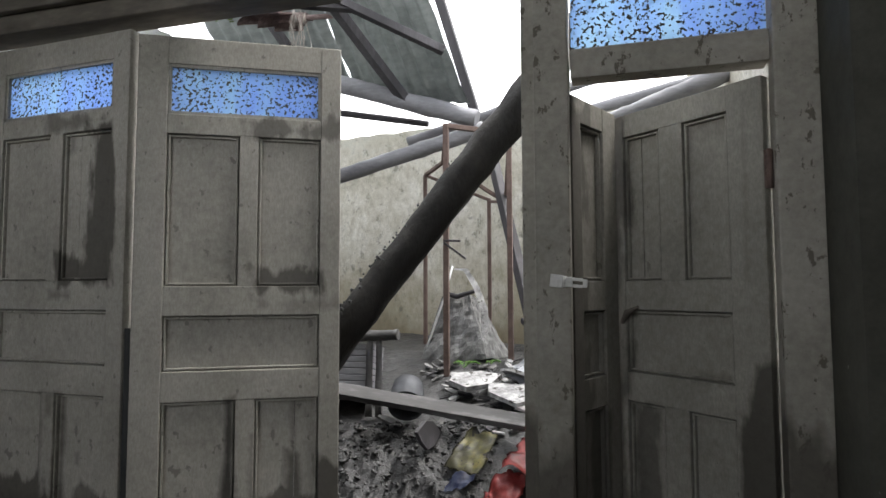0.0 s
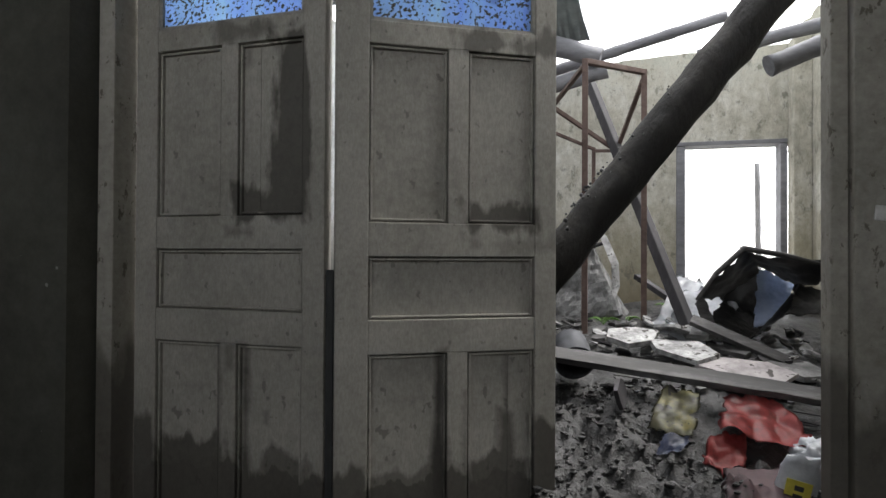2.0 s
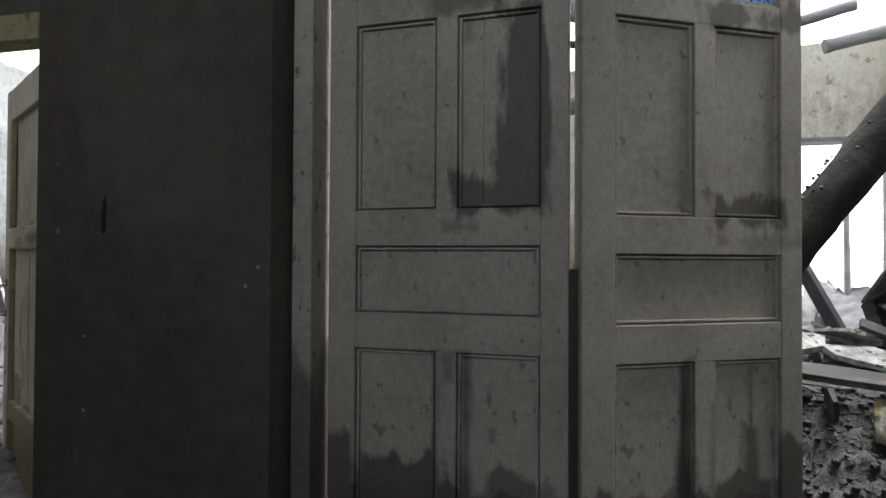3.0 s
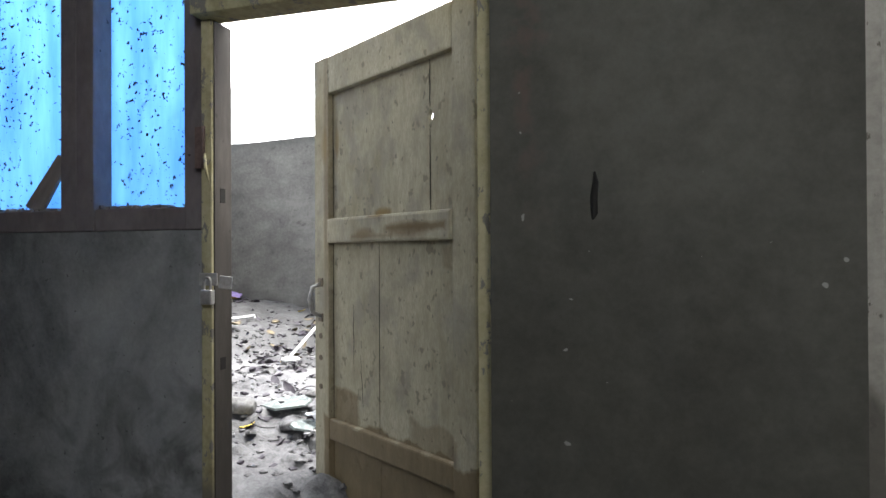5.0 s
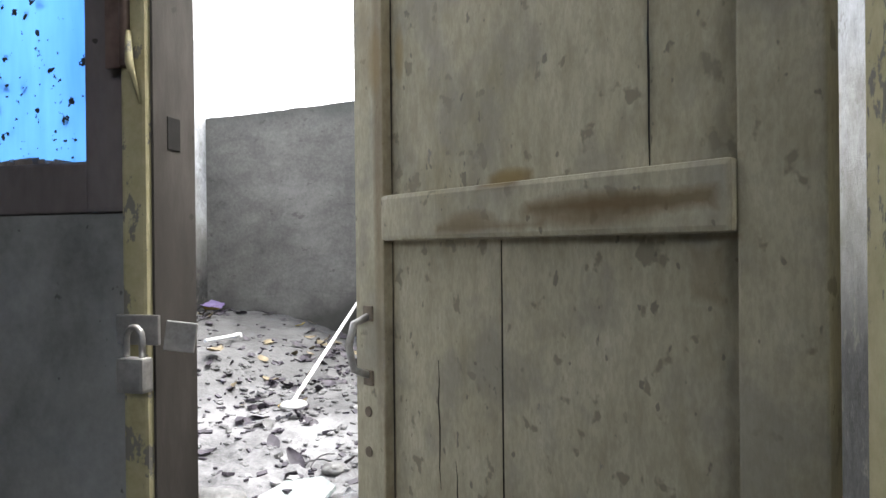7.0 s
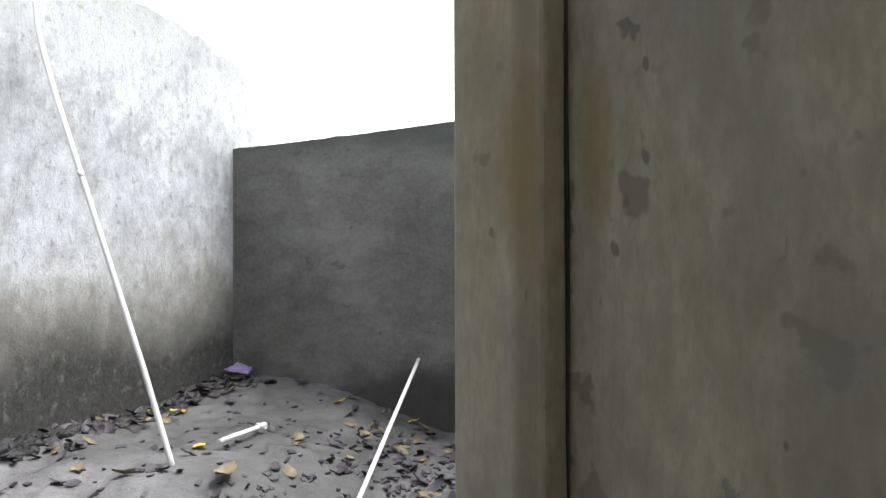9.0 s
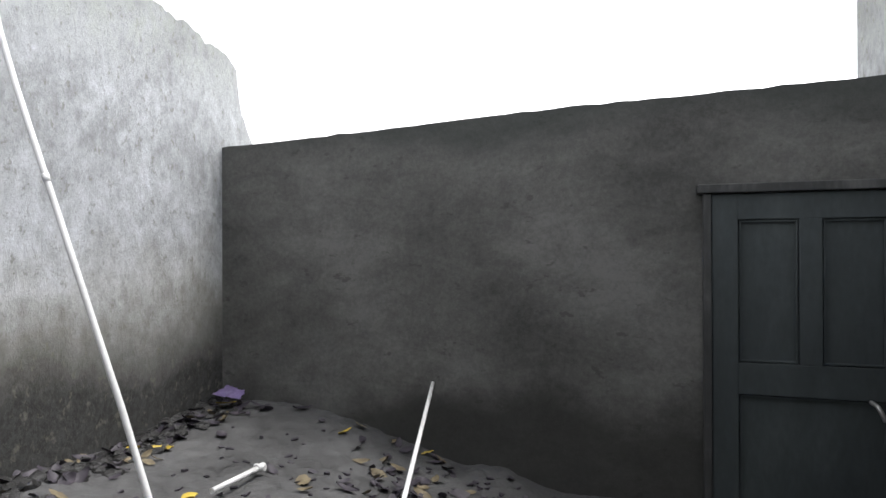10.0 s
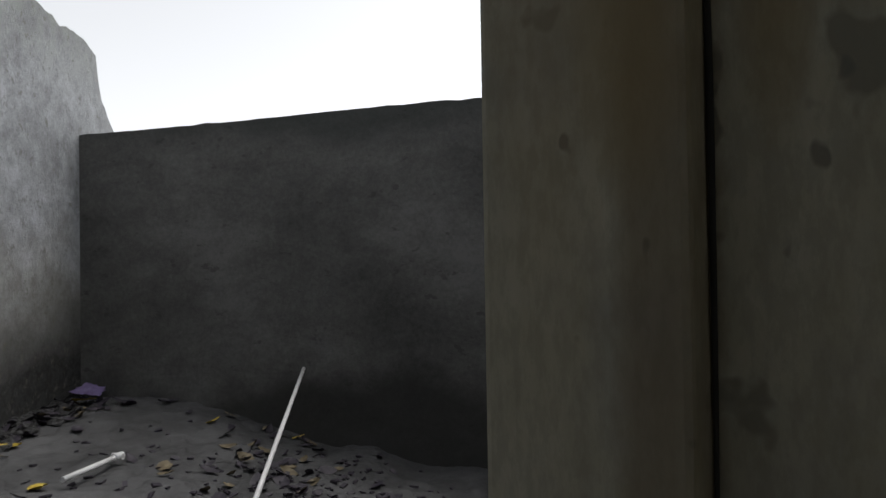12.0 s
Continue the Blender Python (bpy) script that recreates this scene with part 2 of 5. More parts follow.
YELLOW_PAINT = stained_paint("yellow_door_paint", (0.27, 0.245, 0.165), (0.42, 0.39, 0.285), (0.54, 0.51, 0.395),
                             [(0.05, 0.74, 0.5, 0.872, 0.8), (0.075, 0.22, 0.80, 0.965, 0.7), (0.44, 0.64, 0.80, 0.93, 0.45), (0.20, 0.40, 1.38, 1.402, 0.65), (0.36, 0.60, 1.395, 1.425, 0.85), (0.28, 0.36, 1.435, 1.465, 0.7),
                              # narrow strips along stiles and rails: brown stain plus painted crease shade
                              (0.070, 0.083, 0.86, 1.82, 0.85), (0.605, 0.613, 0.86, 1.82, 0.7), (0.07, 0.62, 1.806, 1.818, 0.8), (0.07, 0.62, 1.366, 1.379, 0.85), (0.07, 0.62, 1.445, 1.452, 0.6),
                              (0.07, 0.62, 0.858, 0.868, 0.8), (0.30, 0.309, 0.86, 1.30, 0.5), (0.06, 0.62, 0.14, 0.80, 0.75), (0.55, 0.60, 1.30, 1.37, 0.4)],
                             (0.085, 0.055, 0.022), (0.21, 0.15, 0.07), stretch=(1, 1, 0.3), worn=-0.01, under=(0.24, 0.23, 0.20), wobble=0.035, specks=0.03, smudge=(0.255, 0.24, 0.205), edge=90.0,
                             # the first entry is a long dark brown band down the stile groove
                             rust_and_bands=((0.064, 1.62, 0.013, 0.55, 0.6, (0.15, 0.105, 0.05)), (0.058, 1.665, 0.018, 0.06, 0.55, (0.24, 0.165, 0.055)), (0.096, 1.67, 0.012, 0.05, 0.5, (0.28, 0.19, 0.06)), (0.45, 1.405, 0.10, 0.022, 0.7, (0.14, 0.09, 0.035)), (0.27, 1.40, 0.05, 0.016, 0.6, (0.17, 0.115, 0.05)), (0.32, 1.455, 0.04, 0.014, 0.7, (0.24, 0.17, 0.05)), (0.03, 1.75, 0.03, 0.20, 0.35, (0.30, 0.22, 0.09))))
YELLOW_JAMB = silted("yellow_jamb_paint", (0.22, 0.19, 0.10), (0.42, 0.38, 0.22), (0.54, 0.50, 0.32), 0.7, (0.12, 0.105, 0.08), worn=0.10, under=(0.21, 0.20, 0.175))
REVEAL_WOOD = surface("bare_weathered_jamb", (0.03, 0.026, 0.023), (0.062, 0.055, 0.049), (0.11, 0.10, 0.09), 0.85, 5, 60, (1, 1, 0.3), bump=0.5, specks=0.02)
PURPLE_WOOD = surface("mauve_window_paint", (0.09, 0.078, 0.078), (0.15, 0.13, 0.13), (0.215, 0.19, 0.187), 0.85, 4, 50, (1, 1, 0.5), bump=0.5, specks=-0.02)
DARK_PLASTER = surface("grey_cement_render", (0.085, 0.085, 0.075), (0.14, 0.139, 0.125), (0.20, 0.20, 0.183), 0.9, 2.2, 40, bump=0.25, distance=0.003, specks=-0.07, speck_colour=(0.36, 0.35, 0.33))
def olive_wall(name):
    """Old olive-grey wall paint, rubbed thin, with a reddish run at its door edge and pale flecks."""
    m, t, b = nodes_of(name)
    large, small, tiny = noise_tex(t, 1.8, 5, 0.6), noise_tex(t, 16.0, 6, 0.65), noise_tex(t, 110.0, 4, 0.7)
    both = maths(t, "ADD", maths(t, "MULTIPLY", large, 0.55), maths(t, "ADD", maths(t, "MULTIPLY", small, 0.3), maths(t, "MULTIPLY", tiny, 0.15)))
    colour = ramp(t, both, [(0.36, (0.043, 0.041, 0.033)), (0.5, (0.075, 0.073, 0.059)), (0.64, (0.110, 0.107, 0.089))])
    run = maths(t, "MINIMUM", maths(t, "SUBTRACT", axis_of(t, 0), -2.24), maths(t, "SUBTRACT", -2.15, axis_of(t, 0)))
    run = maths(t, "MULTIPLY", maths(t, "ADD", run, maths(t, "MULTIPLY", maths(t, "SUBTRACT", small, 0.58), 0.25)), 22.0, True)
    high = maths(t, "MULTIPLY", maths(t, "SUBTRACT", axis_of(t, 2), 1.35), 3.0, True)
    colour = mixed(t, maths(t, "MULTIPLY", maths(t, "MULTIPLY", run, high), 0.6), colour, (0.12, 0.075, 0.062))
    flecks = ramp(t, noise_tex(t, 30.0, 2, 0.5), [(0.765, (0, 0, 0)), (0.785, (1, 1, 1))])
    colour = mixed(t, flecks, colour, (0.30, 0.29, 0.27))
    knocks = ramp(t, noise_tex(t, 13.0, 3, 0.5, (1, 1, 0.8)), [(0.72, (0, 0, 0)), (0.75, (1, 1, 1))])
    colour = mixed(t, maths(t, "MULTIPLY", knocks, 0.5), colour, (0.04, 0.039, 0.034))
    t.links.new(colour, b.inputs["Base Color"])
    b.inputs["Roughness"].default_value = 0.8
    bumped(t, b, maths(t, "SUBTRACT", both, maths(t, "MULTIPLY", knocks, 0.15)), 0.35, 0.004)
    return m


DARK_PAINT = olive_wall("olive_grey_wall_paint")
WINDOW_WALL = cloudy_render("damp_cement_render")
BLUE_GLASS = coloured_glass("blue_window_glass", (0.24, 0.47, 0.86), (0.05, 0.048, 0.045), 0.045, 75)
SPATTERED_GLASS = coloured_glass("spattered_blue_glass", (0.44, 0.60, 1.0), (0.12, 0.105, 0.085), 0.14, 110)


def lime_wall(name, line, low, mid, high, mouldy=0.5, spots=6.5, ochred=0.62, soft=4.5, rise=0.05):
    """Old limewash: moss and mould near the top, an ochre band and a dark foot near the ground."""
    m, t, b = nodes_of(name)
    geo, sp = t.nodes.new("ShaderNodeNewGeometry"), t.nodes.new("ShaderNodeSeparateXYZ")
    t.links.new(geo.outputs["Position"], sp.inputs[0])
    large, small, tiny = noise_tex(t, 2.2, 6, 0.65), noise_tex(t, 22.0, 8, 0.75, (1, 1, 0.6)), noise_tex(t, 90.0, 6, 0.75)
    both = maths(t, "ADD", maths(t, "MULTIPLY", large, 0.5), maths(t, "MULTIPLY", small, 0.5))
    colour = ramp(t, both, [(0.33, tuple(c * 0.55 for c in mid)), (0.45, mid), (0.6, high)])
    wave = maths(t, "MULTIPLY", maths(t, "SUBTRACT", large, 0.5), 0.9)
    level = maths(t, "ADD", sp.outputs["Z"], wave)
    ochre = maths(t, "MULTIPLY", maths(t, "SUBTRACT", line + 0.52, level), 2.6, True)
    colour = mixed(t, maths(t, "MULTIPLY", ochre, ochred), colour, mixed(t, small, (0.26, 0.22, 0.13), (0.44, 0.40, 0.28)))
    # darker towards the foot; rise and soft set how far it fades up
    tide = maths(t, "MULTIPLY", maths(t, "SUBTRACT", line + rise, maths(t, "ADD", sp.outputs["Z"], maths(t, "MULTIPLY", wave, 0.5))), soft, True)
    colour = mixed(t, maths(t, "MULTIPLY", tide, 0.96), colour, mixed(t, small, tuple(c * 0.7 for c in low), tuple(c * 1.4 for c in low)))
    mould = ramp(t, noise_tex(t, spots, 8, 0.72, (1, 1, 0.7)), [(0.57, (0, 0, 0)), (0.64, (1, 1, 1))])
    colour = mixed(t, maths(t, "MULTIPLY", mould, mouldy), colour, (0.17, 0.165, 0.13))
    moss = maths(t, "MULTIPLY", maths(t, "MULTIPLY", maths(t, "SUBTRACT", level, 2.30), 2.6, True), ramp(t, small, [(0.42, (0, 0, 0)), (0.58, (1, 1, 1))]))
    colour = mixed(t, maths(t, "MULTIPLY", moss, 0.55), colour, (0.16, 0.18, 0.10))
    cracks = ramp(t, noise_tex(t, 30.0, 4, 0.5, (1, 1, 0.35), 1.5), [(0.490, (0, 0, 0)), (0.5, (1, 1, 1)), (0.510, (0, 0, 0))])
    colour = mixed(t, maths(t, "MULTIPLY", ramp(t, noise_tex(t, 55.0, 6, 0.7, (1, 1, 0.8)), [(0.44, (1, 1, 1)), (0.56, (0, 0, 0))]), 0.13), colour, tuple(c * 0.5 for c in mid))
    colour = mixed(t, maths(t, "MULTIPLY", maths(t, "MULTIPLY", cracks, large), 1.0), colour, (0.14, 0.135, 0.12))
    t.links.new(colour, b.inputs["Base Color"])
    b.inputs["Roughness"].default_value = 0.92
    bumped(t, b, maths(t, "ADD", both, maths(t, "MULTIPLY", tiny, 0.3)), 0.8, 0.010)
    return m


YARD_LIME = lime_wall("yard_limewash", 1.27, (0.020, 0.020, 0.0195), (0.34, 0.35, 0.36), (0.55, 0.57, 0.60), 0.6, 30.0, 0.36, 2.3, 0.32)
RUIN_LIME = lime_wall("ruin_limewash", 1.22, (0.24, 0.20, 0.13), (0.52, 0.495, 0.41), (0.78, 0.765, 0.70), 0.75, 14.0)


def far_render(name):
    """Cement render, wet and dark along the coping, with a tide mark of silt at the foot."""
    m, t, b = nodes_of(name)
    geo, sp = t.nodes.new("ShaderNodeNewGeometry"), t.nodes.new("ShaderNodeSeparateXYZ")
    t.links.new(geo.outputs["Position"], sp.inputs[0])
    large, small, tiny = noise_tex(t, 1.6, 4, 0.55), noise_tex(t, 6.0, 7, 0.68, (0.6, 1, 1.15), 0.5), noise_tex(t, 60.0, 6, 0.75)
    both = maths(t, "ADD", maths(t, "MULTIPLY", large, 0.46), maths(t, "ADD", maths(t, "MULTIPLY", small, 0.28), maths(t, "MULTIPLY", tiny, 0.26)))
    colour = ramp(t, both, [(0.39, (0.062, 0.061, 0.058)), (0.5, (0.115, 0.113, 0.107)), (0.61, (0.185, 0.182, 0.172))])
    scars = ramp(t, noise_tex(t, 24.0, 5, 0.6, (0.5, 1, 1)), [(0.64, (0, 0, 0)), (0.68, (1, 1, 1))])
    colour = mixed(t, maths(t, "MULTIPLY", scars, 0.5), colour, (0.05, 0.048, 0.044))
    wave = maths(t, "MULTIPLY", maths(t, "SUBTRACT", large, 0.5), 0.6)
    foot = maths(t, "MULTIPLY", maths(t, "SUBTRACT", 1.12, maths(t, "ADD", sp.outputs["Z"], wave)), 7.0, True)
    colour = mixed(t, maths(t, "MULTIPLY", foot, 0.75), colour, (0.032, 0.032, 0.029))
    coping = maths(t, "MULTIPLY", maths(t, "SUBTRACT", maths(t, "ADD", sp.outputs["Z"], wave), 2.06), 7.0, True)
    colour = mixed(t, maths(t, "MULTIPLY", coping, 0.7), colour, (0.030, 0.036, 0.033))
    t.links.new(colour, b.inputs["Base Color"])
    b.inputs["Roughness"].default_value = 0.85
    bumped(t, b, maths(t, "ADD", both, maths(t, "MULTIPLY", tiny, 0.4)), 0.35, 0.006)
    return m


FAR_RENDER = far_render("yard_far_render")
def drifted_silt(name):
    """Wet grey silt, painted paler towards the door for the brighter exposure there."""
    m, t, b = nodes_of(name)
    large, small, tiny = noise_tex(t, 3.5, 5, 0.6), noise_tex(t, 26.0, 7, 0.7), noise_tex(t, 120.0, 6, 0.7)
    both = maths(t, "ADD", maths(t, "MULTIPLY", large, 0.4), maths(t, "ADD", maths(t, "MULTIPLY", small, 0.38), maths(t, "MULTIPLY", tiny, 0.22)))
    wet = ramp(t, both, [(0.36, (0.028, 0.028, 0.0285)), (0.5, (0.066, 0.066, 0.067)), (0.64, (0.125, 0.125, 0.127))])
    # dry is the same silt lightened; brightness by the door put into colour
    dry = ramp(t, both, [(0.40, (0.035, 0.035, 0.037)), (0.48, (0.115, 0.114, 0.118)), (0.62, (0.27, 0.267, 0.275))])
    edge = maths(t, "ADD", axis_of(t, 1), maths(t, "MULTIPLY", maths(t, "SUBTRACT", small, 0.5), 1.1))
    exposure_lift = maths(t, "MULTIPLY", maths(t, "SUBTRACT", 3.55, edge), 2.0, True)
    t.links.new(mixed(t, exposure_lift, wet, dry), b.inputs["Base Color"])
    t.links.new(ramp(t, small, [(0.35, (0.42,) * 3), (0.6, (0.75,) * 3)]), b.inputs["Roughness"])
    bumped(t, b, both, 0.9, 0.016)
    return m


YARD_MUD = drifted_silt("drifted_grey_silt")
RUIN_MUD = surface("dark_wet_mud", (0.008, 0.0078, 0.0078), (0.019, 0.0186, 0.0186), (0.055, 0.054, 0.055), 0.45, 9, 70, bump=1.0, distance=0.02)
EARTH = surface("trodden_earth_floor", (0.06, 0.055, 0.045), (0.10, 0.09, 0.075), (0.15, 0.135, 0.115), 0.9, 2, 40)
PALE_GROUND = surface("pale_dried_silt_ground", (0.26, 0.25, 0.23), (0.38, 0.37, 0.35), (0.48, 0.47, 0.45), 0.9, 0.6, 20)
CEILING_BOARD = surface("old_ceiling_board", (0.2, 0.19, 0.17), (0.28, 0.27, 0.24), (0.36, 0.34, 0.31), 0.9, 2, 40)
STEEL = surface("dull_steel", (0.22, 0.21, 0.20), (0.40, 0.39, 0.38), (0.58, 0.57, 0.56), 0.42, 20, 120, metallic=0.45)
CASING_WOOD = surface("dark_weathered_casing", (0.025, 0.026, 0.026), (0.055, 0.056, 0.056), (0.12, 0.12, 0.118), 0.85, 4, 50, (1, 1, 0.3), bump=0.4)
BLUE_GREY_PAINT = surface("blue_grey_door_paint", (0.028, 0.034, 0.037), (0.050, 0.060, 0.063), (0.082, 0.095, 0.098), 0.7, 3, 50, (1, 1, 0.4))
PVC = surface("white_pvc", (0.62, 0.62, 0.62), (0.76, 0.76, 0.76), (0.84, 0.84, 0.84), 0.4, 4, 60, bump=0.05)


# ---- mesh helpers ----
def box(bm, x0, x1, y0, y1, z0, z1, bevel=0.0, m=None):
    vs = [bm.verts.new((x, y, z)) for x in (x0, x1) for y in (y0, y1) for z in (z0, z1)]
    fs = [bm.faces.new([vs[i] for i in q]) for q in ((0, 1, 3, 2), (4, 6, 7, 5), (0, 4, 5, 1), (2, 3, 7, 6), (0, 2, 6, 4), (1, 5, 7, 3))]
    if bevel:
        es = list({e for f in fs for e in f.edges})
        made = bmesh.ops.bevel(bm, geom=es, offset=bevel, segments=2, profile=0.6, affect="EDGES")
        vs = list({v for f in made["faces"] for v in f.verts} | {v for v in vs if v.is_valid})
    if m is not None:
        bmesh.ops.transform(bm, matrix=m, verts=vs)
    return vs


def tube(bm, points, radii, sides=12, rough=0.0, caps=True):
    """A round bar along points, with a radius at each."""
    pts = [Vector(p) for p in points]
    rings = []
    side = None
    for i, p in enumerate(pts):
        way = (pts[min(i + 1, len(pts) - 1)] - pts[max(i - 1, 0)]).normalized()
        if side is None:
            side = way.orthogonal().normalized()
        side = (side - way * side.dot(way)).normalized()
        up = way.cross(side)
        ring = []
        for k in range(sides):
            a = 2 * math.pi * k / sides
            d = side * math.cos(a) + up * math.sin(a)
            r = radii[i] if not rough else radii[i] * (1 + rough * noise.noise((p + d * 0.3) * 9))
            ring.append(bm.verts.new(p + d * r))
        rings.append(ring)
    for a, b in zip(rings, rings[1:]):
        for k in range(sides):
            bm.faces.new((a[k], a[(k + 1) % sides], b[(k + 1) % sides], b[k])).smooth = True
    if caps:
        bm.faces.new(rings[0][::-1])
        bm.faces.new(rings[-1])


def between(a, b, n):
    a, b = Vector(a), Vector(b)
    return [a.lerp(b, i / n) for i in range(n + 1)]


def part(name, bm, material, parent=None, label="", m=None):
    """Links a bmesh as one mesh object, under a thing where one is given."""
    me = bpy.data.meshes.new(name)
    bmesh.ops.recalc_face_normals(bm, faces=bm.faces)
    bm.to_mesh(me)
    bm.free()
    me.materials.append(material)
    ob = new(name, me)
    if parent is not None:
        ob.parent = parent
    if m is not None:
        ob.matrix_basis = m
    if label:
        ob["label"] = label
    return ob


def boxed(name, dims, material, parent=None, label="", bevel=0.0, m=None):
    bm = bmesh.new()
    box(bm, *dims, bevel)
    return part(name, bm, material, parent, label, m)


def thing(name, m, label, category, group="", kind=""):
    ob = new(name)
    ob.matrix_basis = m
    ob.empty_display_size = 0.1
    return tagged(ob, label, category, group, kind)


def setting(ob, label, category):
    return tagged(ob, label, category, "", "structure")


def rough_wall(name, x0, x1, y0, y1, z0, tops, material, label, along="x", step=0.06, ragged=0.0):
    """A wall whose upper edge follows tops, pairs of (place along it, height), a little uneven."""
    bm = bmesh.new()
    a0, a1 = (x0, x1) if along == "x" else (y0, y1)
    n = max(2, int((a1 - a0) / step))
    cols = []
    for i in range(n + 1):
        a = a0 + (a1 - a0) * i / n
        z = float(np.interp(a, [p[0] for p in tops], [p[1] for p in tops]))
        z += ragged * (noise.noise((a * 11, 3.1, 0)) + 0.6 * noise.noise((a * 37, 1.7, 4)))
        col = []
        for b in ((y0, y1) if along == "x" else (x0, x1)):
            dz = ragged * 0.5 * noise.noise((a * 23, b * 31, 2))
            col.append([bm.verts.new((a, b, h) if along == "x" else (b, a, h)) for h in (z0, z + dz)])
        cols.append(col)
    for c, d in zip(cols, cols[1:]):
        bm.faces.new((c[0][0], d[0][0], d[0][1], c[0][1]))
        bm.faces.new((c[1][0], c[1][1], d[1][1], d[1][0]))
        bm.faces.new((c[0][1], d[0][1], d[1][1], c[1][1]))
    for c in (cols[0], cols[-1]):
        bm.faces.new((c[0][0], c[0][1], c[1][1], c[1][0]))
    return setting(part(name, bm, material), label, "wall")


# ---- ground ----
HEIGHTS = [(-3.53, 3.15, 0.80), (-4.65, 4.23, 1.0), (-4.2, 3.82, 0.93), (-4.18, 3.33, 0.985), (-3.6, 2.97, 0.80), (-3.37, 2.8, 0.775),
           (-3.57, 3.38, 0.82), (-4.55, 4.44, 1.01), (-4.3, 4.44, 1.0), (-4.12, 4.44, 0.955), (-3.9, 4.44, 0.87), (-3.65, 4.44, 0.80), (-3.2, 4.44, 0.735), (-2.6, 4.44, 0.62), (-2.2, 4.0, 0.56),
           (-4.81, 3.3, 1.0), (-4.81, 2.4, 0.9), (-4.0, 2.2, 0.8), (-3.0, 2.3, 0.68), (-2.3, 2.6, 0.60), (-2.65, 1.9, 0.58)]


def yard_height(x, y):
    top = bottom = 0.0
    for px, py, pz in HEIGHTS:
        w = 1 / ((x - px) ** 2 + (y - py) ** 2 + 0.02) ** 1.6
        top, bottom = top + w * pz, bottom + w
    return top / bottom


def grid(name, x0, x1, y0, y1, step, height, material):
    nx, ny = int((x1 - x0) / step), int((y1 - y0) / step)
    xs, ys = [x0 + (x1 - x0) * i / nx for i in range(nx + 1)], [y0 + (y1 - y0) * j / ny for j in range(ny + 1)]
    me = bpy.data.meshes.new(name)
    me.from_pydata([(x, y, height(x, y)) for y in ys for x in xs], [],
                   [(j * (nx + 1) + i, j * (nx + 1) + i + 1, (j + 1) * (nx + 1) + i + 1, (j + 1) * (nx + 1) + i) for j in range(ny) for i in range(nx)])
    me.materials.append(material)
    me.polygons.foreach_set("use_smooth", [True] * len(me.polygons))
    return new(name, me)


def yard_surface(x, y):
    z = yard_height(x, y)
    z += 0.014 * noise.noise((x * 3, y * 3, 0)) + 0.008 * noise.noise((x * 13, y * 13, 5)) + 0.005 * noise.noise((x * 31, y * 31, 7))
    rubble = max(0.0, min(1.0, (3.1 - y) * 1.6)) * max(0.0, min(1.0, (x + 4.4) * 2))
    z += (0.012 + 0.03 * rubble) * abs(noise.turbulence((x * 9, y * 9, 2), 3, False))
    if y < 2.0:
        z *= max(0.0, min(1.0, (y - 0.5) / 1.5)) ** 0.8
    return z


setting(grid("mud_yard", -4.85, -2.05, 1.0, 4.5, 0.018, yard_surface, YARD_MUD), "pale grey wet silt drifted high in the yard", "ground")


def ruin_height(x, y):
    return float(np.interp(y, [2.0, 2.5, 3.1, 3.5, 4.5], [0.66, 0.84, 1.01, 1.08, 1.12])) - 0.06 * max(0, x - 0.1)


def ruin_surface(x, y):
    z = ruin_height(x, y)
    near = max(0.15, min(1.0, (2.95 - y) * 1.6))
    z += 0.05 * noise.noise((x * 2.4, y * 2.4, 8)) + near * 0.075 * (noise.turbulence((x * 6, y * 6, 3), 4, True) - 0.4)
    z += near * 0.045 * max(0, noise.noise((x * 17, y * 17, 6))) + near * 0.022 * noise.noise((x * 38, y * 38, 9)) + near * 0.010 * noise.noise((x * 80, y * 80, 1))
    return z


setting(grid("mud_ruin", -1.99, 0.95, 1.98, 4.4, 0.0125, ruin_surface, RUIN_MUD), "dark churned wet mud filling the collapsed room", "ground")
setting(boxed("floor", (-5.0, 2.65, -1.35, 2.2, -0.12, 0.0), EARTH), "dark earth floor of the unlit room", "floor")
setting(grid("ground", -400, 400, -400, 400, 40, lambda x, y: -0.13, PALE_GROUND), "pale bare earth round the house out to the horizon", "ground")

# ---- the dark room ----
CEIL = 2.75
rough_wall("wall_door_side", -2.268, -1.612, 1.75, 1.90, 0.0, [(-3, CEIL), (-1, CEIL)], DARK_PAINT, "plain dark green-grey painted wall between the doors")
setting(boxed("wall_over_door", (-2.980, -2.268, 1.76, 1.85, 1.975, CEIL), DARK_PLASTER), "grey rendered wall above the yellow door", "wall")
setting(boxed("wall_under_window", (-4.81, -2.981, 1.81, 1.87, 0.0, 1.405), WINDOW_WALL), "grey rendered wall under the blue window", "wall")
setting(boxed("wall_over_window", (-4.81, -2.981, 1.81, 1.87, 2.42, CEIL), WINDOW_WALL), "grey rendered wall above the blue window", "wall")
setting(boxed("wall_right_of_doors", (0.8695, 2.5, 1.75, 1.95, 0.0, CEIL), DARK_PAINT), "dark rendered wall beside the panelled doors", "wall")
setting(boxed("wall_over_doors", (-1.612, 2.5, 1.78, 1.95, 2.42, CEIL), DARK_PLASTER), "dark rendered wall above the panelled doors", "wall")
# back wall and its high opening are unseen, set to shape the room's light
BACK = -1.2
setting(boxed("wall_west", (-5.0, -4.84, BACK - 0.15, 1.81, 0.0, CEIL), DARK_PLASTER), "grey rendered end wall of the dark room", "wall")
